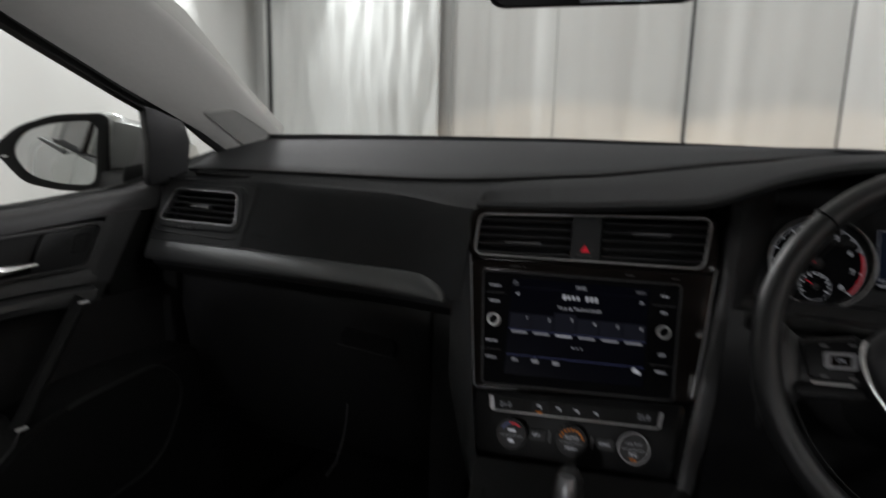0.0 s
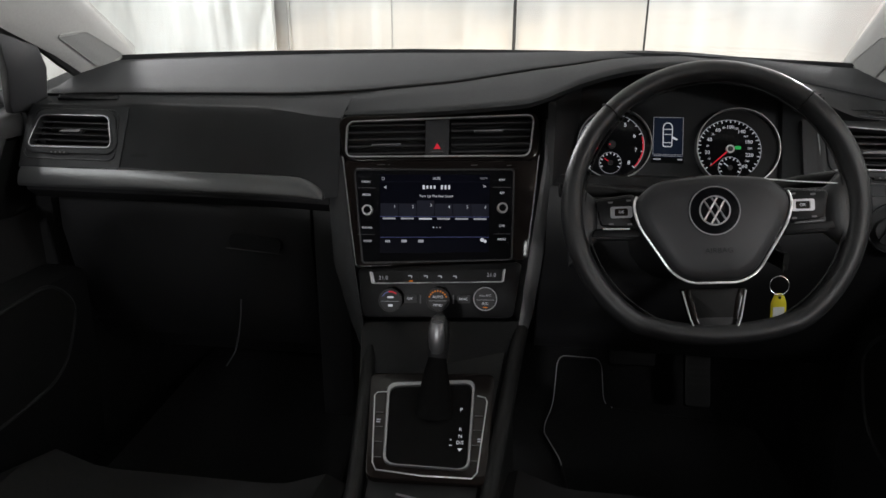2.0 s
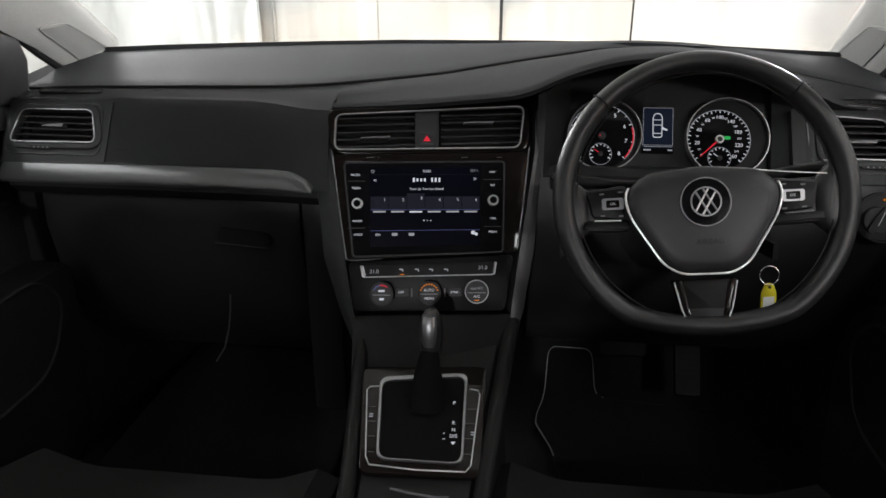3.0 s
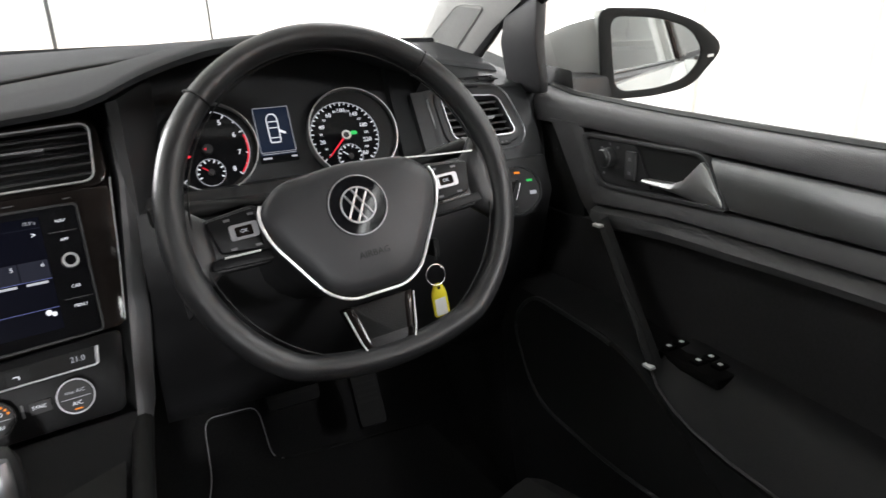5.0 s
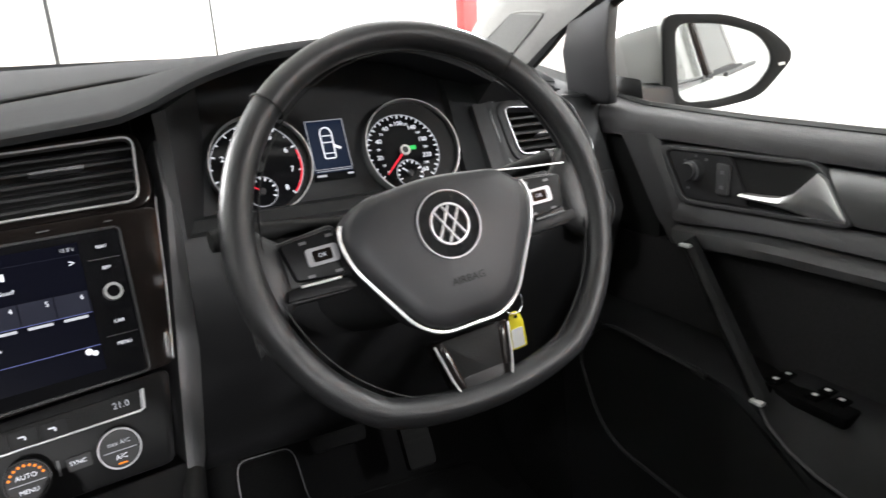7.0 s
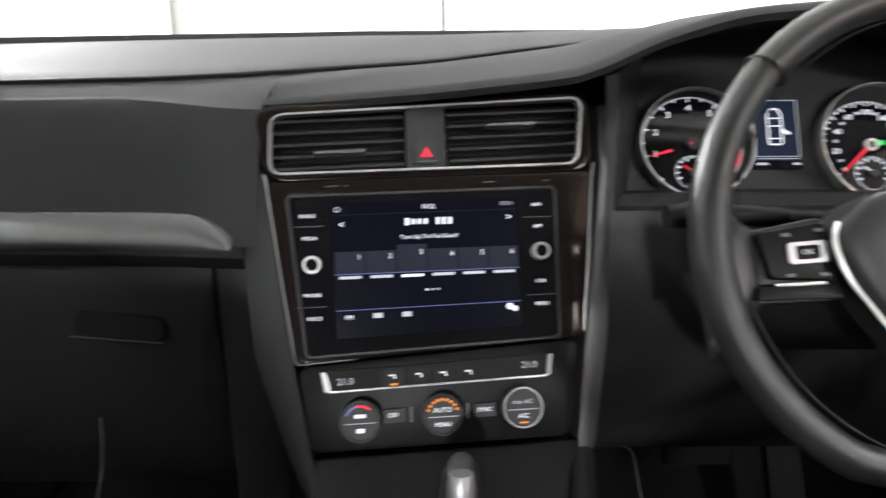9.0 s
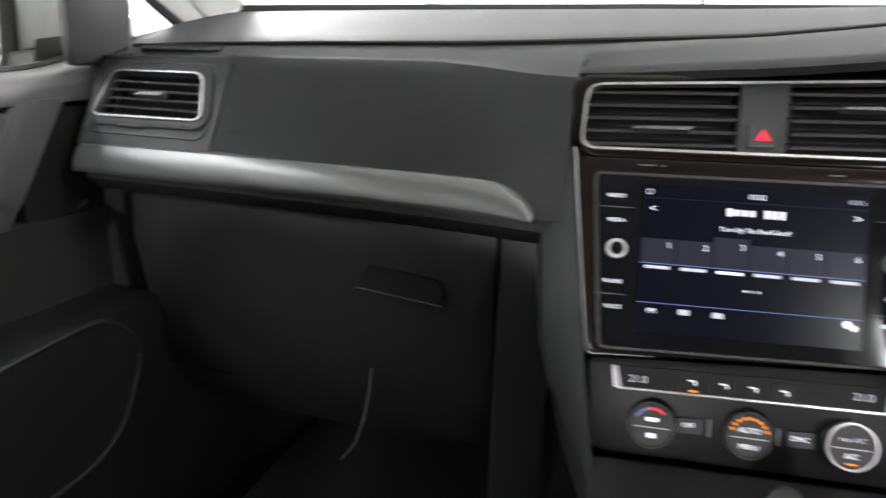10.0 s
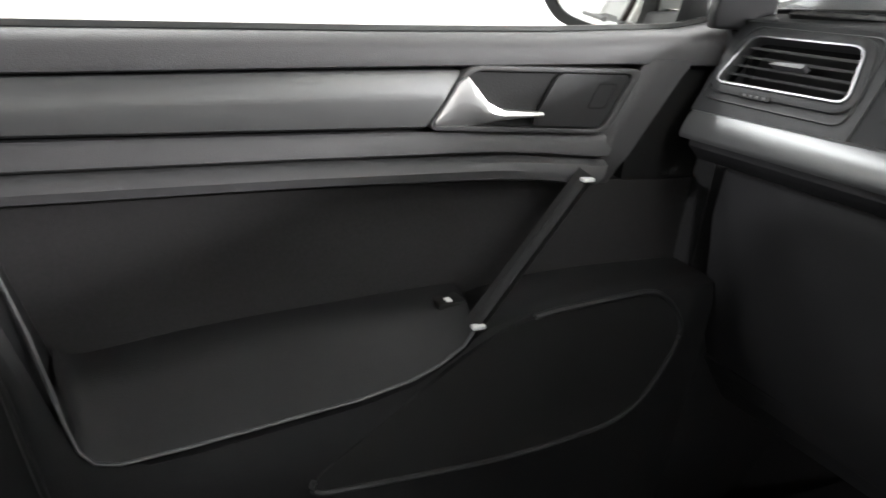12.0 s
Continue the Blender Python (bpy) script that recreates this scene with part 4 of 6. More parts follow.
for i, (u, v) in enumerate(((-0.0600, -0.1210), (0.0095, -0.1198), (0.0790, -0.1180))):
    dial = part("climate_dial", prism(ST, disc(u, v, 0.0164, 36), 0.012, 0.0, 0.94), HARD, cl, "black climate dial with its rim toned as lit")
    # light put into the rim's colour: third bright, first two dark
    part("dial_rim", frame_ring(ST, disc(u, v, 0.0174, 36), disc(u, v, 0.0161, 36), 0.0128, 0.004), BADGE if i == 2 else HARD, dial)
    part("dial_face", prism(ST, disc(u, v, 0.0160, 32), 0.0118, 0.010), GLOSS, dial)
    bar(ST, u, v - 0.0015, 0.026, 0.0005, L_DIM, dial, lift=0.0124)
    if i == 0:
        for k, mt in enumerate((L_LINE, L_LINE, L_RED, L_RED)):
            a = radians(140 - k * 26)
            part("heat_mark", prism(ST @ pose(u + 0.0126 * math.cos(a), 0, v + 0.0126 * math.sin(a), 0, 90 - math.degrees(a), 0), [(-0.0032, -0.0008), (0.0032, -0.0008), (0.0032, 0.0008), (-0.0032, 0.0008)], 0.0124, 0.0117), mt, dial, smooth=False)
        bar(ST, u, v + 0.0045, 0.009, 0.0028, L_WHITE, dial, "dial_icon", lift=0.0124)
        bar(ST, u, v - 0.0075, 0.0065, 0.0034, L_WHITE, dial, "dial_icon", lift=0.0124)
    elif i == 1:
        for k in range(9):
            a = radians(160 - k * 17.5)
            part("fan_mark", prism(ST, disc(u + 0.0130 * math.cos(a), v + 0.0130 * math.sin(a), 0.0012, 8), 0.0124, 0.0117), L_AMBER, dial, smooth=False)
        words("AUTO", ST, u, v + 0.0040, 0.0056, L_WHITE, dial, lift=0.0124)
        words("MENU", ST, u, v - 0.0080, 0.0050, L_WHITE, dial, lift=0.0124)
    else:
        words("max A/C", ST, u, v + 0.0050, 0.0050, L_DIM, dial, lift=0.0124)
        words("A/C", ST, u, v - 0.0070, 0.0056, L_WHITE, dial, lift=0.0124)
        bar(ST, u, v - 0.0125, 0.007, 0.0012, L_AMBER, dial, "indicator", lift=0.0124)
for u, tx in ((-0.0300, "OFF"), (0.0490, "SYNC")):
    part("button", prism(ST, rpoly([(u - 0.0105, -0.1255), (u + 0.0085, -0.1250), (u + 0.0085, -0.1135), (u - 0.0105, -0.1140)], 0.0015), 0.0022, -0.002), HARD, cl)
    words(tx, ST, u - 0.002, -0.1190, 0.0050, L_WHITE, cl, lift=0.0028)
    uu = u + 0.0135 if u < 0 else u - 0.0165
    part("fan_arrow", prism(ST, [(uu - 0.001, -0.126), (uu + 0.001, -0.126), (uu + 0.001, -0.113), (uu - 0.001, -0.113)], 0.0012, 0.0), GREYP, cl, smooth=False)

# side cheeks of the stack, running down into the console
for s in (-1, 1):
    if s < 0:
        inner = [(-0.145, 0.140), (-0.134, 0.08), (-0.114, -0.072), (-0.101, -0.150), (-0.094, -0.205)]
        outer = [(-0.156, 0.140), (-0.162, 0.08), (-0.148, -0.065), (-0.122, -0.150), (-0.101, -0.202)]
    else:
        inner = [(0.168, 0.150), (0.166, 0.09), (0.142, -0.062), (0.129, -0.150), (0.123, -0.205)]
        outer = [(0.182, 0.146), (0.180, 0.09), (0.166, -0.055), (0.149, -0.150), (0.131, -0.202)]
    rows = []
    for (iu, iv), (ou, ov) in zip(inner, outer):
        e = 0.012 * max(0, (iv - 0.02) / 0.12) if s < 0 else 0.0
        rows.append([ST @ Vector(p) for p in ((iu, 0.02 + e, iv), (iu - s * -0.001, e, iv), (iu * 0.6 + ou * 0.4, e, iv * 0.6 + ov * 0.4), (ou, 0.010 + e, ov), (ou + s * 0.006, 0.05, ov), (ou + s * 0.006, 0.18, ov), (iu, 0.18, iv))])
    fine = []
    for p, q in zip(rows, rows[1:]):
        for k in range(3):
            fine.append([a.lerp(b, k / 3) for a, b in zip(p, q)])
    # right cheek gets the paler grey that stands for light falling on it
    part("side_cheek", loft(fine + [rows[-1]]), PLASTIC if s < 0 else SIDE_LIT, stack, "grey tapering side trim")
part("gloss_ramp", loft([[(-0.100 + k * 0.006, -0.102 - 0.035 * k, 0.756 - 0.026 * k), (0.135 - k * 0.012, -0.074 - 0.035 * k, 0.758 - 0.026 * k), (0.135 - k * 0.012, 0.03, 0.72 - 0.03 * k), (-0.100 + k * 0.006, 0.0, 0.72 - 0.03 * k)] for k in (0, 0.06, 1, 2, 2.2)]), CLIM, stack, "glossy panel ahead of the gear lever", bevel=0.002)

# ---------------------------------------------------------------- tunnel console and gear lever
CO = pose(-0.0048, -0.19, 0.6995, -65, 0, 4)
con = thing("tunnel_console", (0.02, -0.5, 0.25), "dark centre tunnel console with gear selector plate", "centre console")
rows = []
for k, (y, z, w) in enumerate(((-0.10, 0.735, 0.098), (-0.18, 0.697, 0.089), (-0.31, 0.636, 0.074), (-0.40, 0.606, 0.069), (-0.52, 0.60, 0.067))):
    c = 0.024
    rows.append([(c - w - 0.02, y, 0.25), (c - w - 0.004, y, z - 0.02), (c - w + 0.006, y, z), (c + w - 0.006, y, z), (c + w + 0.004, y, z - 0.02), (c + w + 0.02, y, 0.25)])
part("tunnel_cover", loft(rows), BLACK, con, "black tunnel cover")
for s in (-1, 1):
    part("side_rail", tube([(0.024 + s * (w + 0.010), y, z) for y, z, w in ((-0.075, 0.745, 0.102), (-0.12, 0.727, 0.096), (-0.18, 0.698, 0.089), (-0.31, 0.636, 0.074), (-0.40, 0.606, 0.068), (-0.52, 0.600, 0.066))], 0.011, 10), BLACK, con, "rounded black console rail")
part("rear_box", loft([[(-0.075, y, 0.25), (-0.07, y, z), (0.118, y, z), (0.123, y, 0.25)] for y, z in ((-0.53, 0.62), (-0.56, 0.66), (-0.9, 0.67), (-1.0, 0.6))]), LEATHER, con, "armrest box", bevel=0.01)
plate_o = rpoly([(-0.038, 0.006), (-0.030, -0.1155), (0.0785, -0.1195), (0.083, 0.016)], 0.014, 5)
plate_i = rpoly([(-0.0335, -0.001), (-0.0268, -0.1130), (0.0755, -0.1170), (0.0790, 0.009)], 0.013, 5)
part("selector_panel", prism(CO, rpoly([(-0.064, 0.024), (-0.050, -0.132), (0.100, -0.136), (0.110, 0.028)], 0.012), 0.003, -0.03), GLOSS, con, bevel=0.002)
part("selector_frame", frame_ring(CO, plate_o, plate_i, 0.007, -0.004), DULL, con, "satin silver selector frame", bevel=0.0012)
part("selector_inlay", prism(CO, plate_i, 0.004, -0.004), DEEP, con)
part("outer_trim", tube([CO @ Vector((u, -0.0042, v)) for u, v in ((-0.037, -0.008), (-0.050, -0.009), (-0.0535, -0.014), (-0.0435, -0.112), (-0.038, -0.122), (0.020, -0.1275), (0.082, -0.1285), (0.0885, -0.120), (0.0995, -0.018), (0.097, -0.0115), (0.086, -0.009))], 0.0009, 6), HANDLE, con)
for v, tx in ((-0.032, "P"), (-0.0615, "R"), (-0.0715, "N"), (-0.0805, "D/S")):
    words(tx, CO, 0.0655, v, 0.0075 if tx == "P" else 0.0066, L_WHITE, con, lift=0.0046)
words("+", CO, 0.0535, -0.077, 0.0055, L_WHITE, con, lift=0.0046)
bar(CO, 0.0535, -0.0845, 0.0035, 0.0008, L_WHITE, con, lift=0.0046)
part("arrow_mark", prism(CO, [(0.0625, -0.0885), (0.0655, -0.0925), (0.0685, -0.0885)], 0.0048, 0.004), L_WHITE, con, smooth=False)
for s, u0 in ((-1, -0.0445), (1, 0.0895)):
    for k in range(4):
        v = -0.040 - k * 0.0215
        bar(CO, u0 + (0.0018 * k if s < 0 else -0.0022 * k), v, 0.012, 0.0007, GREYP, con, "button_line", lift=0.0042)
    for k in range(2):
        bar(CO, u0 + 0.001, (-0.0510 if s < 0 else -0.0740) - k * 0.0034, 0.0052, 0.0016, L_DIM, con, "button_icon", lift=0.0042)
lev = thing("gear_lever", (0.026, -0.2, 0.70), "black leather gear lever with a satin metal face", "gear lever")
part("gaiter", tube([(0.026, -0.215, 0.680), (0.026, -0.208, 0.706), (0.026, -0.199, 0.735), (0.027, -0.191, 0.752)], [0.028, 0.022, 0.016, 0.012], 16), DEEP, lev, "black leather gaiter")
part("knob", loft([[(0.027 + w * math.cos(a), y + d * math.sin(a), z + 0.35 * d * math.sin(a)) for a in np.linspace(0, 2 * math.pi, 17)[:-1]] for y, z, w, d in ((-0.190, 0.738, 0.0115, 0.010), (-0.186, 0.754, 0.0140, 0.013), (-0.182, 0.776, 0.0155, 0.016), (-0.180, 0.793, 0.0145, 0.017), (-0.179, 0.802, 0.0100, 0.012), (-0.178, 0.805, 0.004, 0.005))]), HARD, lev, "rounded leather knob")
part("knob_face", loft([[(0.0265 + 1.25 * w * math.cos(a), y + 0.0055 * math.sin(a), z) for a in np.linspace(0, 2 * math.pi, 13)[:-1]] for y, z, w in ((-0.1975, 0.763, 0.0060), (-0.1985, 0.770, 0.0080), (-0.1985, 0.780, 0.0088), (-0.1955, 0.795, 0.0086), (-0.190, 0.804, 0.007))]), DULL, lev, "satin metal face")
part("cup_bin", frame_ring(pose(0.03, -0.36, 0.620, -80, 0, 3), rpoly([(-0.05, -0.1), (0.05, -0.1), (0.05, 0.03), (-0.05, 0.03)], 0.015), rpoly([(-0.044, -0.094), (0.044, -0.094), (0.044, 0.024), (-0.044, 0.024)], 0.013), 0.003, -0.03), HARD, con, "cup holder rim")
part("bin_edge", tube([(-0.004, -0.329, 0.638), (0.020, -0.334, 0.638), (0.052, -0.336, 0.636), (0.068, -0.333, 0.635)], 0.0014, 6), GREYP, con)

# ---------------------------------------------------------------- instrument cluster
IC = pose(0.361, 0.07, 0.99, -25, 0, 0)
ic = thing("instrument_cluster", (0.36, 0.07, 0.95), "black instrument cluster with two lit round dials", "instrument cluster")
part("back_panel", prism(IC, rpoly([(-0.175, -0.075), (0.175, -0.075), (0.20, 0.05), (0.14, 0.135), (-0.14, 0.135), (-0.20, 0.05)], 0.02), -0.006, -0.03), PLASTIC, ic)


def ticks(m, cu, cv, r0, r1, a0, a1, n, mat, parent, w=0.00055, lift=0.0015):
    for i in range(n):
        a = radians(a0 + (a1 - a0) * i / (n - 1))
        k = r0 if i % 2 == 0 else r0 + (r1 - r0) * 0.4
        c, s = math.cos(a), math.sin(a)
        part("tick", prism(m, [(cu + k * c + w * s, cv + k * s - w * c), (cu + r1 * c + w * s, cv + r1 * s - w * c), (cu + r1 * c - w * s, cv + r1 * s + w * c), (cu + k * c - w * s, cv + k * s + w * c)], lift, lift - 0.0004), mat, parent, smooth=False)


def gauge(cu, cv, hu, hv, r, rf, figures, a0, a1, red=None, needle=None):
    g = part("dial", prism(IC, disc(hu, hv, rf, 40), 0.001, -0.008), DARKGLASS, ic, "round dial with white figures")
    part("dial_well", frame_ring(IC, disc(cu, cv, r, 48), disc(hu, hv, rf, 48), 0.001, -0.007), RUBBER, g)
    part("bezel", frame_ring(IC, disc(cu, cv, r + 0.0002, 48), disc(cu, cv, r - 0.0011, 48), 0.009, -0.006), HANDLE, g, "thin bright bezel ring")
    n = len(figures)
    for i, tx in enumerate(figures):
        a = radians(a0 + (a1 - a0) * i / (n - 1))
        if tx:
            words(tx, IC, hu + (rf - 0.0105 - 0.002 * len(tx)) * math.cos(a), hv + (rf - 0.0115) * math.sin(a), 0.0088 if n < 12 else (0.0078 if tx in ("20", "40", "60", "100", "140", "180", "220", "260") else 0.0042), L_WHITE, g, lift=0.0015)
    ticks(IC, hu, hv, rf - 0.0050, rf - 0.0005, a0, a1, 2 * n - 1, L_WHITE, g)
    arc = [radians(a0 + (a1 - a0) * k / 40) for k in range(41)]
    part("scale_arc", prism(IC, [(hu + rf * math.cos(a), hv + rf * math.sin(a)) for a in arc] + [(hu + (rf - 0.0008) * math.cos(a), hv + (rf - 0.0008) * math.sin(a)) for a in arc[::-1]], 0.0017, 0.0012), L_DIM, g, smooth=False)
    if red:
        arc = [radians(red[0] + (red[1] - red[0]) * k / 12) for k in range(13)]
        o = [(hu + (rf - 0.001) * math.cos(a), hv + (rf - 0.001) * math.sin(a)) for a in arc] + [(hu + (rf - 0.0028) * math.cos(a), hv + (rf - 0.0028) * math.sin(a)) for a in arc[::-1]]
        part("red_arc", prism(IC, o, 0.0021, 0.0016), L_RED, g, smooth=False)
    c, s = math.cos(radians(needle)), math.sin(radians(needle))
    n0 = 0.0 if cu > 0 else 0.022
    part("needle", prism(IC, [(hu + n0 * c - 0.0012 * s, hv + n0 * s + 0.0012 * c), (hu + n0 * c + 0.0012 * s, hv + n0 * s - 0.0012 * c), (hu + (rf - 0.008) * c + 0.0005 * s, hv + (rf - 0.008) * s - 0.0005 * c), (hu + (rf - 0.008) * c - 0.0005 * s, hv + (rf - 0.008) * s + 0.0005 * c)], 0.0055, 0.0042), L_RED, g, "red needle", smooth=False)
    hub = part("hub", prism(IC, disc(hu, hv, 0.0058, 20), 0.0075, 0.001, 0.9), HARD, g)
    part("hub_ring", frame_ring(IC, disc(hu, hv, 0.0062, 20), disc(hu, hv, 0.0040, 20), 0.0078, 0.005), HANDLE if cu > 0 else PLASTIC, hub)
    # small gauge inside
    su, sv = hu - 0.001 + (0.002 if cu > 0 else 0), hv - 0.028
    sg = part("small_gauge", prism(IC, disc(su, sv, 0.0168, 28), 0.0024, 0.001), DARKGLASS, g)
    ticks(IC, su, sv, 0.0125, 0.0160, 205, -25, 11, L_WHITE, sg, 0.0007, 0.003)
    part("small_ring", frame_ring(IC, disc(su, sv, 0.0170, 28), disc(su, sv, 0.0165, 28), 0.003, 0.002), L_DIM, sg, smooth=False)
    part("small_hub", prism(IC, disc(su, sv, 0.0038, 16), 0.0055, 0.002), HARD, sg)
    part("small_needle", prism(IC, [(su - 0.0008, sv), (su + 0.0008, sv), (su - 0.009, sv + 0.007), (su - 0.0098, sv + 0.0064)], 0.0045, 0.004), L_RED if cu < 0 else L_WHITE, sg, smooth=False)
    return g


tacho = gauge(-0.096, 0.010, -0.100, 0.008, 0.056, 0.050, ["", "1", "2", "3", "4", "5", "6", "7", "8"], 228, -44, (18, -42), 196)
speed = gauge(0.086, 0.009, 0.0745, 0.006, 0.0605, 0.0465, ["0", "10", "20", "30", "40", "50", "60", "80", "100", "120", "140", "160", "180", "200", "220", "240", "260"], 222, -46, None, 224)
part("lamp_green", prism(IC, rpoly([(0.0825, 0.0070), (0.0915, 0.0070), (0.0915, 0.0120), (0.0825, 0.0120)], 0.002), 0.0016, 0.001), L_GREEN, speed, "lit green lamp symbol", smooth=False)
part("lamp_red", prism(IC, disc(-0.103, 0.008, 0.0011, 12), 0.0085, 0.007), L_RED, tacho, smooth=False)
DM = IC
disp = part("trip_display", prism(DM, [(-0.0375, -0.008), (0.0070, -0.008), (0.0070, 0.0545), (-0.0375, 0.0545)], 0.0, -0.006), glow("trip_blue", (0.02, 0.03, 0.06), 0.28), ic, "small trip display with a white car outline", smooth=False)
o = [(-0.0375, -0.004), (0.0070, -0.004), (0.0070, 0.0545), (-0.0375, 0.0545)]
part("display_frame", frame_ring(DM, o, grown(o, -0.0005), 0.001, 0.0), L_DIM, disp, smooth=False)
co_ = rpoly([(-0.0230, 0.008), (-0.0090, 0.008), (-0.0085, 0.040), (-0.0120, 0.046), (-0.0200, 0.046), (-0.0235, 0.040)], 0.003, 3)
part("car_outline", frame_ring(DM, co_, grown(co_, -0.0011), 0.0012, 0.0), L_WHITE, disp, smooth=False)
for v in (0.0355, 0.0275, 0.0145):
    bar(DM, -0.016, v, 0.0115, 0.0009, L_WHITE, disp, "car_outline", lift=0.0012)
part("open_door_mark", prism(DM, [(-0.0090, 0.0250), (-0.0010, 0.0205), (-0.0020, 0.0185), (-0.0090, 0.0215)], 0.0012, 0.0), L_WHITE, disp, smooth=False)
bar(DM, -0.0150, -0.0062, 0.042, 0.0006, L_DIM, disp, lift=0.0012)
bar(DM, -0.0310, -0.0115, 0.011, 0.0022, L_DIM, disp, "odometer", lift=0.0012)
bar(DM, 0.0030, -0.0115, 0.007, 0.0022, L_DIM, disp, "trip_reading", lift=0.0012)
part("display_foot", prism(DM, [(-0.039, -0.016), (0.0085, -0.016), (0.0085, -0.008), (-0.039, -0.008)], 0.0, -0.006), DARKGLASS, disp)
part("recess_back", box((0.145, 0.13, 0.93), (0.575, 0.15, 1.075)), PLASTIC, ic)
# side walls of the recess and the trim right of it
part("recess_side", loft([[(0.165, 0.01, 0.93), (0.160, 0.02, 1.066), (0.20, 0.10, 1.085), (0.20, 0.09, 0.94)], [(0.172, 0.01, 0.93), (0.172, 0.02, 1.07), (0.212, 0.10, 1.085), (0.212, 0.09, 0.94)]]), HARD, ic)
rows = []
for z in (0.935, 0.97, 1.005, 1.04, 1.075):
    yo, yi = 0.0435 + (z - 1.0) * 0.554, 0.064 + (z - 0.99) * 0.466
    rows.append([(0.562, yo + 0.02, z), (0.562, yo, z), (0.556, yo - 0.0015, z), (0.540, yo * 0.75 + yi * 0.25 - 0.001, z), (0.524, yo * 0.35 + yi * 0.65, z), (0.510, yi, z), (0.508, yi + 0.02, z)])
part("recess_side", loft(rows), PLASTIC, ic, "dark panel between dials and side vent")
part("lower_lip", loft([[(x, 0.02, 0.945), (x, 0.035, 0.957), (x, 0.06, 0.955), (x, 0.06, 0.93), (x, 0.02, 0.93)] for x in np.linspace(0.165, 0.56, 6)]), HARD, ic)

# ---------------------------------------------------------------- steering wheel, built upright in its own plane
WH = pose(0.3572, -0.1676, 0.9700, -22.7, 0, -0.9) @ pose(0, 0, 0, 0, -5, 0)
HB = WH @ pose(-0.0036, -0.003, -0.0115)
SP = WH @ pose(-0.0036, 0.004, -0.0055)
wheel = thing("steering_wheel", (0.352, -0.186, 0.966), "black leather multifunction steering wheel with flat bottom", "steering wheel")


def rim_point(a, r=0.1654):
    c, s = math.cos(a), math.sin(a)
    x, z = r * c, r * s * 1.01
    if z < -0.138:
        z = -0.138 + (z + 0.138) * 0.56
    return Vector((x, 0, z))


N = 96
ring_pts = [rim_point(2 * math.pi * i / N) for i in range(N)]
bm = bmesh.new()
rows = []
for i, p in enumerate(ring_pts):
    t = (ring_pts[(i + 1) % N] - ring_pts[i - 1]).normalized()
    nrm = Vector((t.z, 0, -t.x))
    a = 2 * math.pi * i / N
    grip = 0.0128 + 0.0014 * max(0, math.cos(2 * (a - radians(25)))) * (1 if math.sin(a) > -0.3 else 0.3)
    rows.append([WH @ (p + nrm * math.cos(b) * grip * 0.98 + Vector((0, 1, 0)) * math.sin(b) * grip * 1.08) for b in np.linspace(0, 2 * math.pi, 15)[:-1]])
loft(rows + [rows[0]], True, False, bm)
bmesh.ops.remove_doubles(bm, verts=bm.verts[:], dist=1e-6)
rim = part("rim", bm, LEATHER, wheel, "stitched black leather rim")
for deg in (47, 133, 205, 335):
    a = radians(deg)
    p = rim_point(a)
    c = Vector((math.cos(a), 0, math.sin(a)))
    k = [WH @ (p + c * math.cos(b) * 0.0143 + Vector((0, 1, 0)) * math.sin(b) * 0.0154) for b in np.linspace(0, 2 * math.pi, 17)[:-1]]
    if deg < 180:
        part("rim_seam", tube(k, 0.0009, 5, True), RUBBER, rim)
part("rim_stitching", tube([WH @ (rim_point(2 * math.pi * i / N, 0.1490) + Vector((0, -0.004, 0))) for i in range(N)], 0.0008, 4, True), RUBBER, rim)

pad_out = rpoly([(-0.0885, 0.019), (-0.083, -0.009), (-0.047, -0.067), (-0.028, -0.0785), (0.028, -0.0785), (0.047, -0.067), (0.083, -0.009), (0.0885, 0.019), (0.066, 0.041), (0.0, 0.0475), (-0.066, 0.041)], 0.016, 4)
rows = []
for k, d in ((1.0, -0.02), (1.0, 0.012), (0.985, 0.0165), (0.94, 0.0195), (0.80, 0.0217), (0.5, 0.0235), (0.15, 0.0242)):
    rows.append([HB @ Vector((u, -d, v)) for u, v in scaled(pad_out, k)])
pad = part("airbag_pad", loft(rows), PADSKIN, wheel, "smooth black airbag pad")
words("AIRBAG", HB, 0.003, -0.044, 0.009, RUBBER, pad, lift=0.0240)
trim_u = [p for p in grown(pad_out, 0.0025)]
vee = [p for p in trim_u if p[1] < 0.025]
vl = sorted([p for p in vee if p[0] < 0], key=lambda p: -p[1])
vr = sorted([p for p in vee if p[0] >= 0], key=lambda p: p[1])
part("pad_trim", tube([HB @ Vector((u, -0.0135, v)) for u, v in vl + vr], 0.0016, 8), BRIGHT, wheel, "bright chrome line round the pad")
em = part("emblem", prism(HB, disc(0, 0.003, 0.0278, 40), 0.0255, 0.015, 0.98), DARKGLASS, pad, "round chrome emblem on a black disc")
part("emblem_ring", frame_ring(HB, disc(0, 0.003, 0.0288, 40), disc(0, 0.003, 0.0278, 40), 0.0262, 0.018), DULL, em)
part("emblem_inner_ring", frame_ring(HB, disc(0, 0.003, 0.0176, 36), disc(0, 0.003, 0.0160, 36), 0.0272, 0.025), BADGE, em)
for u0, v0, u1, v1 in ((-0.0110, 0.0140, 0.0040, -0.0120), (-0.0030, 0.0180, 0.0120, -0.0080), (0.0110, 0.0140, -0.0040, -0.0120), (0.0030, 0.0180, -0.0120, -0.0080)):
    part("emblem_bar", tube([HB @ Vector((u0, -0.0260, v0)), HB @ Vector((u1, -0.0260, v1))], 0.0012, 6), BADGE, em)
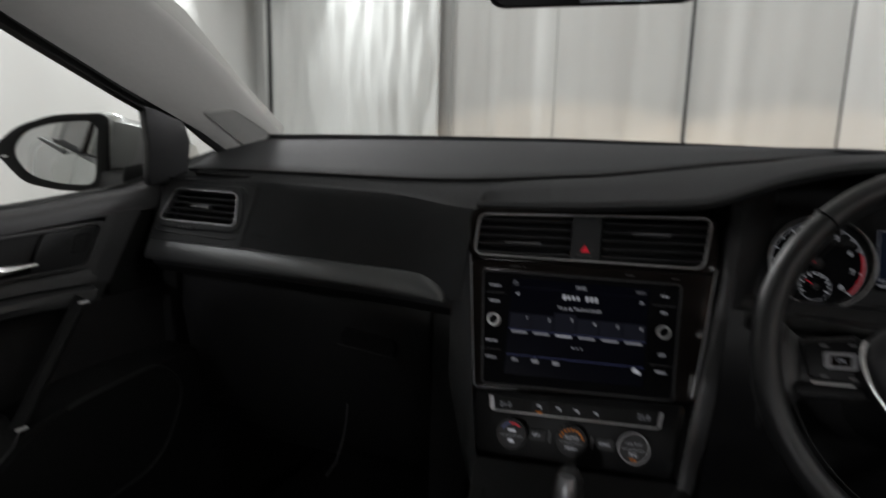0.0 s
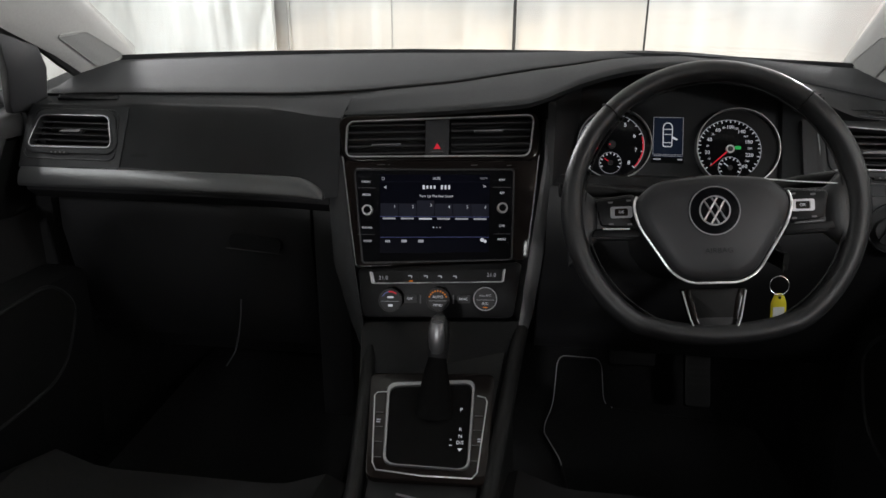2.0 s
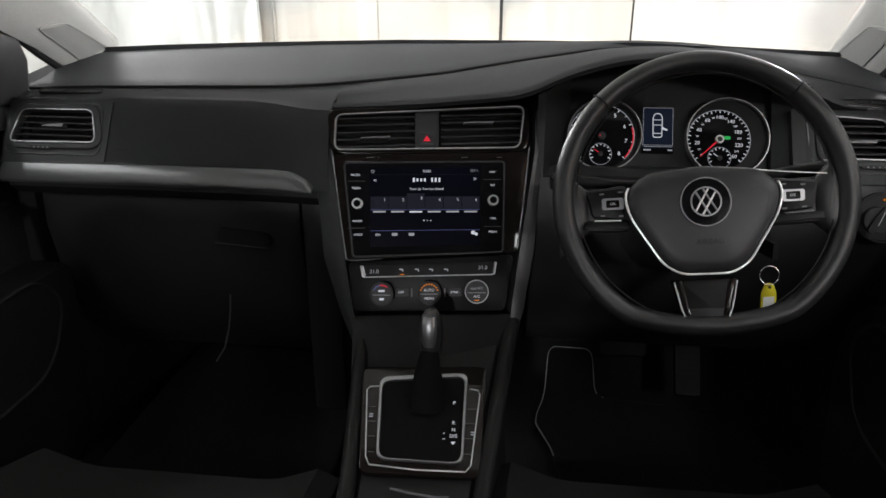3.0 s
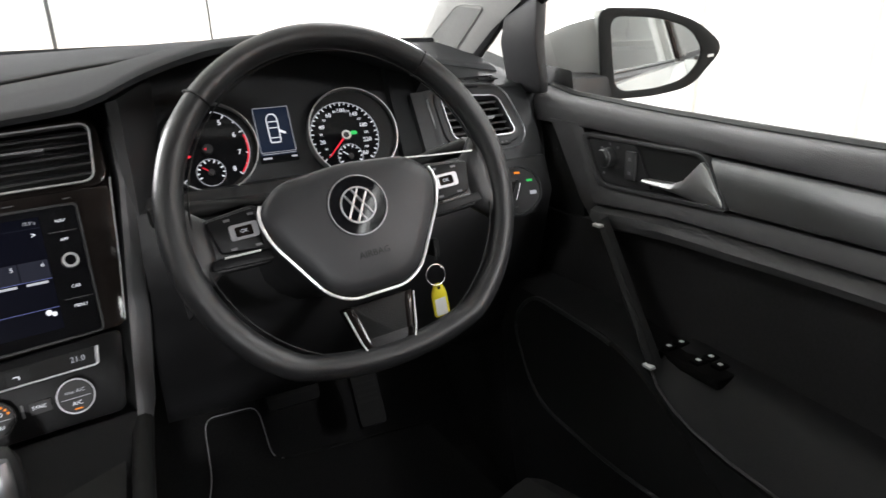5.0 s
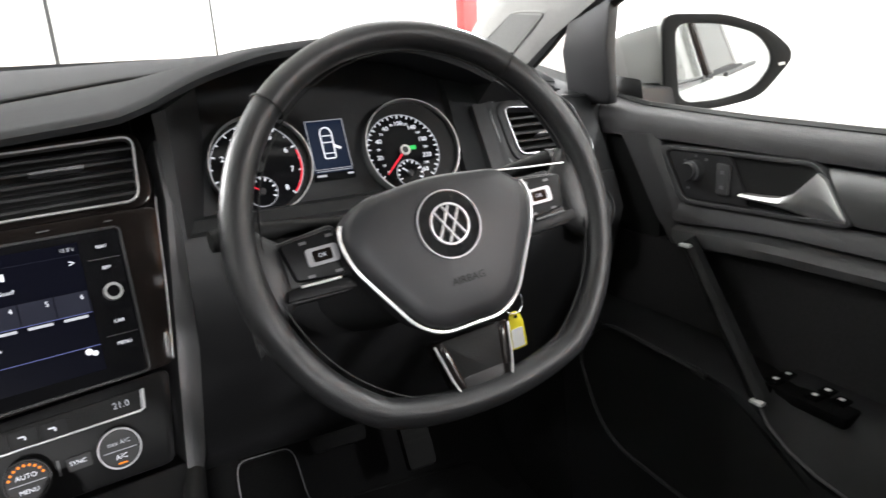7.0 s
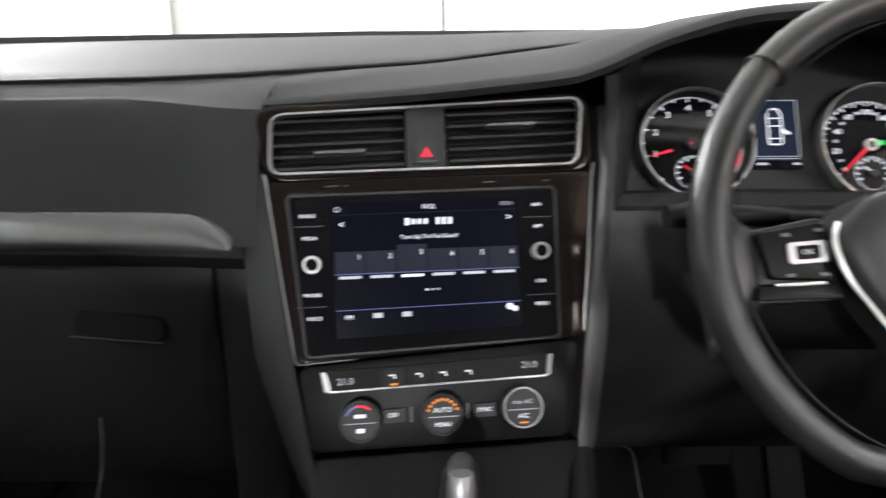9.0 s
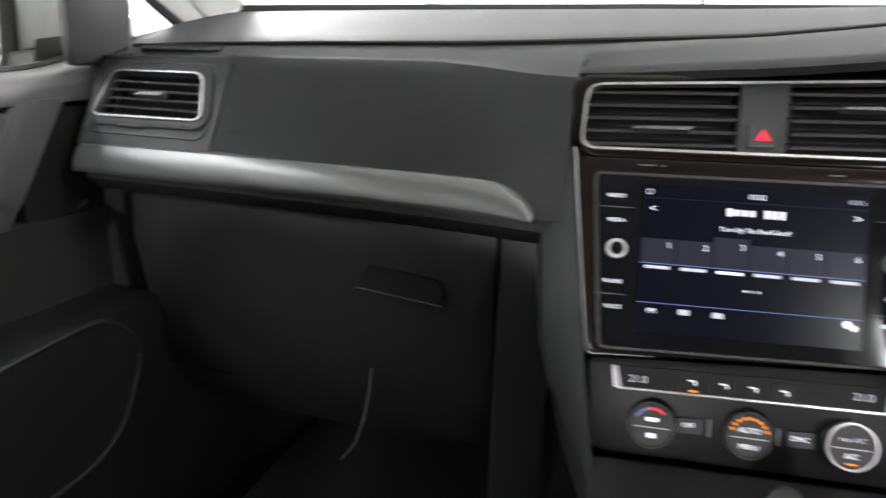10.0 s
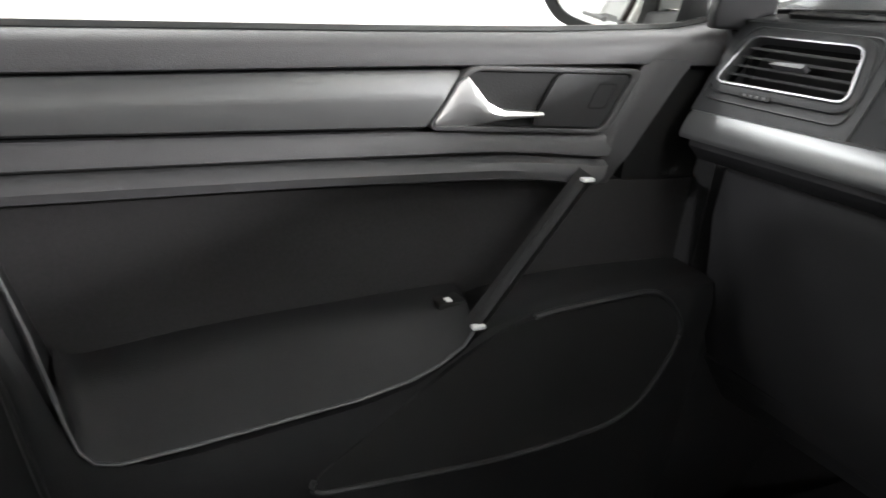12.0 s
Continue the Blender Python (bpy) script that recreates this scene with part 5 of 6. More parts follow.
for s in (-1, 1):
    sp = rpoly([(s * 0.080, -0.032), (s * 0.146, -0.030), (s * 0.154, 0.018), (s * 0.084, 0.026)], 0.008)
    spoke = part("spoke", prism(SP, sp, 0.004, -0.016, 0.97), HARD, wheel, "black spoke with control buttons", bevel=0.002)
    root = []
    for u, h, dep, vc in ((0.168, 0.060, 0.006, -0.003), (0.160, 0.054, 0.0125, -0.004), (0.150, 0.044, 0.0130, -0.004), (0.142, 0.035, 0.0120, -0.005), (0.135, 0.029, 0.0100, -0.005), (0.131, 0.026, 0.0060, -0.005)):
        root.append([SP @ Vector((s * u, 0.003 - dep * math.copysign(abs(math.cos(a)) ** 0.7, math.cos(a)), vc + h * math.copysign(abs(math.sin(a)) ** 0.8, math.sin(a)))) for a in np.linspace(0, 2 * math.pi, 25)[:-1]])
    part("spoke_root", loft(root), LEATHER, spoke, "leather rim widening into the spoke")
    kp = rpoly([(s * 0.0885, -0.018), (s * 0.128, -0.014), (s * 0.134, 0.017), (s * 0.0895, 0.021)], 0.004)
    part("button_pad", prism(SP, kp, 0.0125, 0.004, 0.97), CLIM, spoke, "glossy black steering wheel buttons", bevel=0.001)
    okf = rpoly([(s * 0.0905, -0.0055), (s * 0.1165, -0.0055), (s * 0.1165, 0.0085), (s * 0.0905, 0.0085)], 0.003)
    part("ok_surround", frame_ring(SP, okf, scaled(okf, 0.62, 0.66), 0.0150, 0.011), DULL, spoke, "silver rocker frame")
    part("ok_button", prism(SP, scaled(okf, 0.60, 0.64), 0.0140, 0.011), GLOSS, spoke)
    words("OK", SP, s * 0.1035, 0.0015, 0.0048, L_DIM, spoke, lift=0.0144)
    for u, v in ((0.094, 0.0155), (0.116, 0.0140), (0.094, -0.0135), (0.116, -0.0125)):
        bar(SP, s * u, v, 0.0055, 0.0022, GREYP, spoke, "button_icon", lift=0.0131)
    low_k = rpoly([(s * 0.082, -0.030), (s * 0.140, -0.027), (s * 0.137, -0.018), (s * 0.084, -0.020)], 0.002)
    part("lower_keys", prism(SP, low_k, 0.012, 0.0, 0.97), CLIM, spoke, bevel=0.001)
    part("spoke_trim", tube([SP @ Vector((s * u, -d, v)) for u, v, d in ((0.094, -0.0190, 0.0125), (0.108, -0.0187, 0.0125), (0.126, -0.0180, 0.0122))], 0.0011, 6), BRIGHT if s < 0 else GREYP, spoke)
    if s > 0:
        part("upper_trim", tube([SP @ Vector((s * u, -0.006, v)) for u, v in ((0.062, 0.036), (0.10, 0.031), (0.150, 0.026))], 0.0008, 6), BRIGHT, spoke)
    leg = loft([[SP @ Vector((s * u, -d, v)) for u, d in ((a, 0.004), (a + 0.001, 0.010), (b, 0.010), (b + 0.002, 0.002), (b, -0.012), (a, -0.012))] for v, a, b in ((-0.0935, 0.026, 0.036), (-0.106, 0.022, 0.033), (-0.128, 0.018, 0.028), (-0.146, 0.012, 0.022))])
    lg = part("lower_spoke", leg, GLOSS, wheel, "glossy forked lower spoke", bevel=0.0015)
    part("lower_trim", tube([SP @ Vector((s * u, -d, v)) for u, v, d in ((0.0360, -0.096, 0.0105), (0.033, -0.110, 0.0110), (0.029, -0.128, 0.0110), (0.024, -0.1415, 0.0115), (0.004, -0.1455, 0.0120))], 0.0011, 6), BRIGHT, lg)
part("lower_infill", prism(SP, rpoly([(-0.032, -0.0935), (0.032, -0.0935), (0.020, -0.140), (-0.020, -0.140)], 0.004), 0.0098, -0.012), BLACK, wheel, "black infill of the lower spoke", bevel=0.002)
part("lower_bridge", prism(WH, rpoly([(-0.022, -0.152), (0.022, -0.152), (0.026, -0.132), (-0.026, -0.132)], 0.006), 0.006, -0.012), HARD, wheel, bevel=0.002)
part("hub_back", prism(WH, disc(0, -0.01, 0.055, 24), -0.015, -0.07, 0.9), HARD, wheel)
part("column_shroud", loft([[WH @ Vector((w * math.cos(a), y, h * math.sin(a) - 0.02)) for a in np.linspace(0, 2 * math.pi, 17)[:-1]] for y, w, h in ((0.045, 0.060, 0.050), (0.10, 0.072, 0.060), (0.26, 0.075, 0.065))]), HARD, wheel, "black column shroud")
for s in (-1, 1):
    st = part("stalk", tube([WH @ Vector((s * 0.05, 0.055, 0.02)), WH @ Vector((s * 0.12, 0.050, 0.032)), WH @ Vector((s * 0.160, 0.045, 0.034)), WH @ Vector((s * 0.178, 0.043, 0.034))], [0.008, 0.008, 0.010, 0.009], 10), BLACK, wheel, "black column stalk")
    part("stalk_ring", tube([WH @ Vector((s * 0.158, 0.046, 0.034)), WH @ Vector((s * 0.163, 0.046, 0.034))], 0.0112, 12), HARD, st)

# ignition key with ring and tag
key = thing("car_key", (0.482, -0.06, 0.862), "car key in the ignition with a yellow tag", "key")
part("key_blade", prism(pose(0.482, -0.05, 0.870, -10, 0, 0), rpoly([(-0.0035, -0.011), (0.0035, -0.011), (0.0035, 0.011), (-0.0035, 0.011)], 0.002), 0.045, -0.02), BLACK, key)
part("key_edge", tube([(0.4785, -0.097, 0.878), (0.479, -0.097, 0.864)], 0.0014, 6), CHROME, key)
part("key_ring", tube([(0.480 + 0.0125 * math.cos(a), -0.092 + 0.003 * math.sin(a), 0.843 + 0.0125 * math.sin(a)) for a in np.linspace(0, 2 * math.pi, 25)[:-1]], 0.0009, 6, True), CHROME, key, "thin steel ring")
TG = pose(0.483, -0.092, 0.812, -4, -8, -4)
tag = part("key_tag", prism(TG, rpoly([(-0.0105, -0.024), (0.0100, -0.024), (0.0105, 0.006), (0.0065, 0.019), (-0.0030, 0.019), (-0.0090, 0.006)], 0.004), 0.0016, -0.0016), YELLOW, key, "yellow plastic key tag", bevel=0.0006)
part("tag_label", prism(TG, rpoly([(-0.0075, -0.022), (0.0072, -0.022), (0.0078, 0.0), (-0.0066, 0.0)], 0.001), 0.0021, 0.0012), PAPER, tag, "blank white paper label")
part("tag_hole", prism(TG, disc(0.002, 0.0135, 0.0020, 10), 0.0021, 0.0012), RUBBER, tag)
part("ignition_lock", tube([(0.482, -0.03, 0.872), (0.482, 0.03, 0.885)], 0.016, 14), HARD, dash)

# light switch
LS = pose(0.648, -0.014, 0.907, -14, 0, -14)
ls = part("light_switch", prism(LS, disc(0, 0, 0.032, 32), 0.001, -0.02), HARD, dash, "round light switch with lit symbols")
part("switch_ring", frame_ring(LS, disc(0, 0, 0.0355, 32), disc(0, 0, 0.0325, 32), 0.003, -0.02), PLASTIC, ls)
part("switch_knob", prism(LS, disc(-0.008, -0.004, 0.019, 24), 0.014, 0.003, 0.92), HARD, ls)
part("switch_grip", prism(LS @ pose(-0.008, 0, -0.004, 0, 25, 0), rpoly([(-0.005, -0.020), (0.005, -0.020), (0.005, 0.020), (-0.005, 0.020)], 0.003), 0.021, 0.012), PLASTIC, ls)
part("switch_line", tube([LS @ Vector((-0.009, -0.0215, -0.012)), LS @ Vector((-0.002, -0.0215, 0.010))], 0.0009, 5), CHROME, ls)
part("lamp_symbol", prism(LS, [(-0.003, 0.0235), (0.005, 0.0235), (0.005, 0.0262), (-0.003, 0.0262)], 0.0018, 0.0), L_AMBER, ls, smooth=False)
part("lamp_symbol", prism(LS, [(0.014, 0.0120), (0.022, 0.0120), (0.022, 0.0150), (0.014, 0.0150)], 0.0018, 0.0), L_GREEN, ls, smooth=False)
part("lamp_symbol", prism(LS, [(0.018, -0.006), (0.027, -0.006), (0.027, -0.001), (0.018, -0.001)], 0.0018, 0.0), L_DIM, ls, smooth=False)

# ---------------------------------------------------------------- doors
SWITCHES = ((0.706, -0.252), (0.726, -0.252), (0.708, -0.295), (0.727, -0.296), (0.720, -0.315))


def door(s):
    d = thing("front_door", (s * 0.76, -0.5, 0.4), "dark grey front door trim with silver handle and storage pocket", "car door", "front doors")
    ys = sorted(list(np.linspace(-1.07, -0.3, 14)) + [-0.294] + list(np.linspace(-0.27, 0.07, 18)))

    def line(*pts):
        return lambda y: float(np.interp(y, [p[0] for p in pts], [p[1] for p in pts]))

    def strip(name, prof, mat, label="", y0=-1.08, y1=0.09, slant=0.0):
        """A run of one profile along the door; its front end leans back by slant per metre of height."""
        use = [y for y in ys if y0 <= y <= y1]
        rows = []
        for i, y in enumerate(use):
            row = []
            for x, z in prof:
                zz = z(y) if callable(z) else z
                yy = y + slant * (zz - 0.94) * max(0, 1 - (use[-1] - y) / 0.12)
                row.append((s * (x(y) if callable(x) else x), yy, zz))
            rows.append(row)
        return part(name, loft(rows), mat, d, label)

    sill = line((-1.1, 0.992), (-0.63, 1.002), (-0.33, 1.0100), (-0.15, 1.0165), (0.015, 1.026), (0.08, 1.038))
    g1 = line((-1.1, 0.962), (-0.63, 0.9715), (-0.33, 0.981), (-0.06, 0.988))
    g2 = line((-1.1, 0.925), (-0.64, 0.9255), (-0.29, 0.925), (-0.05, 0.918))
    g3 = line((-1.1, 0.900), (-0.64, 0.900), (-0.41, 0.900), (-0.22, 0.899), (-0.07, 0.889))
    g4 = line((-1.1, 0.880), (-0.64, 0.8785), (-0.41, 0.8785), (-0.22, 0.8745), (-0.10, 0.865), (0, 0.858))
    strip("upper_panel", [(0.785, lambda y: sill(y) - 0.01), (0.765, sill), (0.745, lambda y: sill(y) - 0.001), (0.736, lambda y: sill(y) - 0.007), (0.731, lambda y: (sill(y) + g1(y)) / 2), (0.7315, lambda y: g1(y) + 0.0025), (0.7345, lambda y: g1(y) + 0.0006), (0.785, g1)], DOORP, "soft dark upper door panel")
    part("sill_seal", tube([(s * 0.768, y, sill(y) + 0.001) for y in ys], 0.005, 6), SEAL, d)
    strip("decor_panel", [(0.785, lambda y: g1(y) - 0.001), (0.7345, lambda y: g1(y) - 0.0018), (0.7305, lambda y: g1(y) - 0.0055), (0.7265, lambda y: g1(y) * 0.5 + g2(y) * 0.5), (0.7285, lambda y: g2(y) + 0.0045), (0.7345, lambda y: g2(y) + 0.0012), (0.785, g2)], STRIP, "brushed dark metal door strip", y1=-0.293, slant=0.67)
    strip("mid_panel", [(0.785, lambda y: g2(y) - 0.001), (0.7345, lambda y: g2(y) - 0.0018), (0.7305, lambda y: g2(y) - 0.0055), (0.7275, lambda y: g3(y) + 0.004), (0.731, lambda y: g3(y) + 0.001), (0.785, g3)], DOORP, "", y1=-0.05, slant=0.62)
    strip("ledge", [(0.785, lambda y: g3(y) - 0.001), (0.730, lambda y: g3(y) - 0.001), (0.719, lambda y: g3(y) - 0.005), (0.715, lambda y: (g3(y) + g4(y)) / 2), (0.717, lambda y: g4(y) + 0.003), (0.724, g4), (0.785, g4)], DOORP, "padded door ledge", y1=-0.05, slant=0.62)
    strip("insert_panel", [(0.785, lambda y: g4(y) - 0.001), (0.740, lambda y: g4(y) - 0.001), (0.744, lambda y: g4(y) - 0.03), (0.744, 0.73), (0.742, 0.40), (0.785, 0.40)], FABRIC, "dark cloth door insert")
    part("door_edge", loft([[(s * x, y, z) for x, z in ((0.7445, 0.32), (0.7445, 0.985), (0.786, 0.985), (0.786, 0.32))] for y in (-0.04, 0.118)]), BLACK, d, "black front edge of the door")
    # the front end of the trim, sweeping down from the sill
    cap = []
    for z in np.linspace(0.995, 0.858, 9):
        yb = float(np.interp(z, [0.62, 0.86, 0.885, 0.917, 0.946, 0.985, 0.995], [-0.10, -0.098, -0.094, -0.090, -0.071, -0.047, -0.041]))
        yf = float(np.interp(z, [0.755, 0.837, 0.866, 0.902, 0.940, 0.990, 1.0], [-0.085, -0.072, -0.058, -0.036, -0.010, 0.024, 0.036]))
        dx = 0.0095 * min(1, max(0, (0.884 - z) / 0.02))
        cap.append([(s * 0.785, yb, z), (s * (0.7345 + dx), yb, z), (s * (0.7295 + dx * 1.4), yb + 0.008, z), (s * (0.7285 + dx * 1.3), (yb * 2 + yf) / 3, z), (s * (0.7295 + dx), yf - 0.006, z), (s * 0.742, yf, z), (s * 0.785, yf + 0.01, z)])
    part("front_cap", loft(cap), DOORP, d, "dark front end of the door trim")
    part("outer_skin", loft([[(s * x, y, z) for x, z in ((0.787, 0.992), (0.80, 0.99), (0.86, 0.8), (0.87, 0.6), (0.83, 0.3), (0.787, 0.3))] for y in (-1.08, -0.5, 0.12)]), PAINT, d, "grey metallic outer skin")
    # arm rest, its pale edge line and the border behind it
    LINE = [(-0.262, 0.742), (-0.274, 0.724), (-0.300, 0.707), (-0.330, 0.696), (-0.38, 0.687), (-0.457, 0.681), (-0.53, 0.6755), (-0.585, 0.673), (-0.603, 0.679), (-0.613, 0.694), (-0.618, 0.715), (-0.622, 0.740)]
    TOPS = [(-0.250, 0.756), (-0.272, 0.757), (-0.300, 0.7565), (-0.335, 0.756), (-0.385, 0.754), (-0.46, 0.7515), (-0.53, 0.747), (-0.59, 0.740), (-0.607, 0.739), (-0.616, 0.740), (-0.622, 0.742), (-0.626, 0.750)]
    rows = []
    for (y, z), (ty, tz) in zip(LINE, TOPS):
        rows.append([(s * 0.746, ty, tz), (s * 0.722, ty, tz - 0.003), (s * 0.700, (y + ty) / 2, tz * 0.75 + z * 0.25), (s * 0.682, y, z * 0.7 + tz * 0.3), (s * 0.669, y, z), (s * 0.69, y, z - 0.012), (s * 0.746, y, z - 0.02)])
    part("arm_rest", loft(rows), LOWER, d, "sloping dark arm rest")
    part("arm_piping", tube([(s * 0.6685, y, z) for y, z in LINE], 0.0016, 6), EDGE, d, "pale edge line")
    part("insert_border", tube([(s * 0.668, -0.622, 0.740), (s * 0.690, -0.636, 0.790), (s * 0.715, -0.655, 0.845), (s * 0.735, -0.668, 0.875)], 0.0022, 6), HARD, d)
    rows = []
    for y in sorted(list(np.linspace(-1.05, 0.068, 24)) + [-0.625, -0.262, -0.245]):
        zt = float(np.interp(y, [-0.66, -0.63, -0.60, -0.53, -0.38, -0.32, -0.274, -0.255, -0.20, -0.10, 0.07], [0.86, 0.74, 0.668, 0.668, 0.680, 0.692, 0.716, 0.738, 0.752, 0.756, 0.75]))
        rows.append([(s * 0.746, y, zt), (s * 0.690, y, zt - 0.001), (s * 0.674, y, zt - 0.006), (s * 0.668, y, zt - 0.03), (s * 0.672, y, 0.60), (s * 0.684, y, 0.45), (s * 0.70, y, 0.30), (s * 0.746, y, 0.30)])
    part("lower_panel", loft(rows), LOWER, d, "hard black lower door panel")
    part("panel_joint", tube([(s * 0.6665, -0.634, 0.56), (s * 0.6660, -0.638, 0.65), (s * 0.6660, -0.648, 0.72), (s * 0.674, -0.660, 0.80)], 0.003, 6), RUBBER, d)
    # storage pocket: a well sunk behind a rounded rim
    PR = rpoly([(-0.45, 0.592), (-0.20, 0.570), (-0.03, 0.580), (0.032, 0.690), (-0.02, 0.752), (-0.22, 0.745), (-0.36, 0.655)], 0.06, 7)
    m = pose(s * 0.676, 0, 0, 0, 0, 90)
    sg = -s
    part("pocket_well", prism(m, scaled(PR, 0.985), 0.0085 * sg, -0.004 * sg), RUBBER, d)
    part("pocket_rim", tube([(s * 0.6675, u, v) for u, v in PR if not (u < -0.20 and v > 0.612)], 0.0034, 6), HARD, d, "raised rim of the door pocket")
    # pull handle strut with bright clips at its ends
    a, b = Vector((s * 0.694, -0.130, 0.878)), Vector((s * 0.667, -0.260, 0.744))
    rows = []
    for t in np.linspace(-0.03, 1.03, 12):
        p = a.lerp(b, t)
        w = 0.0038 + 0.0008 * t
        rows.append([p + Vector((s * 0.018, 0.015, -0.010)), p + Vector((s * 0.010, 0.012, -0.008)), p + Vector((s * 0.003, w + 0.001, -0.003)), p, p + Vector((s * 0.002, -w * 0.6, 0.001)), p + Vector((s * 0.007, -w, 0.003)), p + Vector((s * 0.016, -0.004, 0.005))])
    ph = part("pull_handle", loft(rows), LOWER, d, "slanting pull handle")
    part("handle_edge", tube([a.lerp(b, t) + Vector((s * 0.007, -0.0030, 0.0035)) for t in (0, 0.5, 1)], 0.0010, 6), LOWER, ph)
    for p, w in ((a, 0.012), (b, 0.012)):
        part("pull_handle_clip", box((p.x - 0.004, p.y - 0.008, p.z - 0.002), (p.x + 0.004, p.y + 0.006, p.z + 0.002)), BRIGHT, ph, bevel=0.001)
    # handle bowl and lever
    m = pose(s * 0.731, 0, 0, 0, 0, 90)
    BO = rpoly([(-0.302, 0.926), (-0.088, 0.917), (-0.050, 0.985), (-0.262, 0.9855)], 0.014, 5)
    BI = rpoly([(-0.293, 0.931), (-0.094, 0.922), (-0.061, 0.980), (-0.258, 0.981)], 0.012, 5)
    part("handle_base", prism(m, BO, -0.003 * sg, -0.05 * sg), HARD, d)
    part("handle_bezel", frame_ring(m, BO, BI, 0.005 * sg, -0.012 * sg), DOORP, d, "bevelled handle surround", bevel=0.001)
    part("handle_bowl", prism(m, scaled(BI, 0.99), -0.001 * sg, -0.0028 * sg), RUBBER, d, "dark handle recess")
    part("switch_plate", prism(m, rpoly([(-0.186, 0.9285), (-0.098, 0.9240), (-0.066, 0.9785), (-0.158, 0.9795)], 0.008), 0.0035 * sg, 0.0), HARD, d, "flat black switch plate")
    rows = []
    for y, z0, z1, o in ((-0.176, 0.9365, 0.9420, 0.008), (-0.200, 0.9355, 0.9430, 0.010), (-0.225, 0.9335, 0.9450, 0.011), (-0.243, 0.9310, 0.9530, 0.011), (-0.256, 0.9295, 0.9670, 0.010), (-0.264, 0.9285, 0.9760, 0.009), (-0.272, 0.9285, 0.9700, 0.008), (-0.293, 0.9295, 0.9345, 0.005)):
        x = 0.730
        rows.append([(s * (x - o * 0.3), y, z0), (s * (x - o), y, z0 + (z1 - z0) * 0.25), (s * (x - o * 1.25), y, z0 + (z1 - z0) * 0.6), (s * (x - o), y, z1), (s * (x + 0.004), y, z1), (s * (x + 0.004), y, z0)])
    part("door_handle", loft(rows), HANDLE, d, "satin silver door handle")
    # switches
    if s > 0:
        kn = part("mirror_knob", tube([(0.729, -0.110, 0.959), (0.716, -0.110, 0.959), (0.712, -0.110, 0.959)], [0.013, 0.0115, 0.010], 20), HARD, d, "round mirror adjuster")
        part("knob_ring", tube([(0.7185, -0.110, 0.959), (0.7165, -0.110, 0.959)], 0.0125, 20), GREYP, kn)
        for y, z in ((-0.094, 0.969), (-0.110, 0.976), (-0.125, 0.973), (-0.100, 0.937)):
            part("knob_mark", box((0.7265, y - 0.0018, z - 0.0014), (0.7285, y + 0.0018, z + 0.0014)), GREYP, d, smooth=False)
        part("lock_switch", box((0.7235, -0.160, 0.936), (0.729, -0.142, 0.972)), DOORP, d, bevel=0.002)
        for z in (0.945, 0.962):
            part("lock_symbol", box((0.7228, -0.154, z - 0.002), (0.7236, -0.149, z + 0.002)), GREYP, d, smooth=False)
        sw = part("window_switch_panel", box((0.694, -0.336, 0.740), (0.736, -0.246, 0.7525)), DEEP, d, "window switches with pale marks", bevel=0.003)
        for x, y in SWITCHES:
            part("switch_key", box((x - 0.008, y - 0.007, 0.752), (x + 0.008, y + 0.007, 0.7562)), DEEP, sw, bevel=0.0015)
            part("switch_mark", box((x - 0.0022, y - 0.0024, 0.7558), (x + 0.0022, y + 0.0024, 0.7570)), PAPER, sw, smooth=False)
    else:
        part("tweeter_plate", frame_ring(m, rpoly([(-0.118, 0.944), (-0.094, 0.944), (-0.082, 0.970), (-0.106, 0.970)], 0.003), rpoly([(-0.1165, 0.9455), (-0.0955, 0.9455), (-0.0845, 0.9685), (-0.1070, 0.9685)], 0.003), 0.0042, 0.003), RUBBER, d)
        sw = part("window_switch_panel", box((-0.738, -0.286, 0.742), (-0.704, -0.254, 0.7540)), BLACK, d, "window switch with a pale mark", bevel=0.003)
        part("switch_mark", box((-0.715, -0.276, 0.7540), (-0.707, -0.270, 0.7555)), PAPER, sw, smooth=False)
    wp = part("window_pane", loft([[(s * 0.7630, y, 1.000), (s * 0.7665, y, 1.000), (s * (0.7665 - (zt - 1.0) * 0.36), y2, zt), (s * (0.7630 - (zt - 1.0) * 0.36), y2, zt)] for y, y2, zt in ((0.02, 0.02, 1.165), (-0.25, -0.25, 1.28), (-0.50, -0.50, 1.372), (-0.75, -0.75, 1.388), (-1.075, -1.09, 1.395))]), GLASS, d, "clear raised window pane")
    wp.visible_shadow = False
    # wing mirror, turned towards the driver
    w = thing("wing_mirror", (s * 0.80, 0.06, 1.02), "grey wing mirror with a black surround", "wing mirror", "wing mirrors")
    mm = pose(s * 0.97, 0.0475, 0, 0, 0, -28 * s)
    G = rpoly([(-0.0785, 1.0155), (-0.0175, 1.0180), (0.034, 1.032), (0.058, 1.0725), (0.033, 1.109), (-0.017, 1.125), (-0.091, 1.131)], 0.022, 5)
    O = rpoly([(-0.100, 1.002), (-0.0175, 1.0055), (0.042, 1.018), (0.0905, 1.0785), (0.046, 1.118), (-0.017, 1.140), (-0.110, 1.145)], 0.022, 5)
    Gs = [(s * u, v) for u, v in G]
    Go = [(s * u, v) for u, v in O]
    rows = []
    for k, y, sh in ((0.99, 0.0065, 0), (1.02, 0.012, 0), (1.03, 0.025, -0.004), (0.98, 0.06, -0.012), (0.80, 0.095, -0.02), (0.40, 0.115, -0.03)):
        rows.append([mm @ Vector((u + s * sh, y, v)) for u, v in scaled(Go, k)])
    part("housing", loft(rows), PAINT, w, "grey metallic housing")
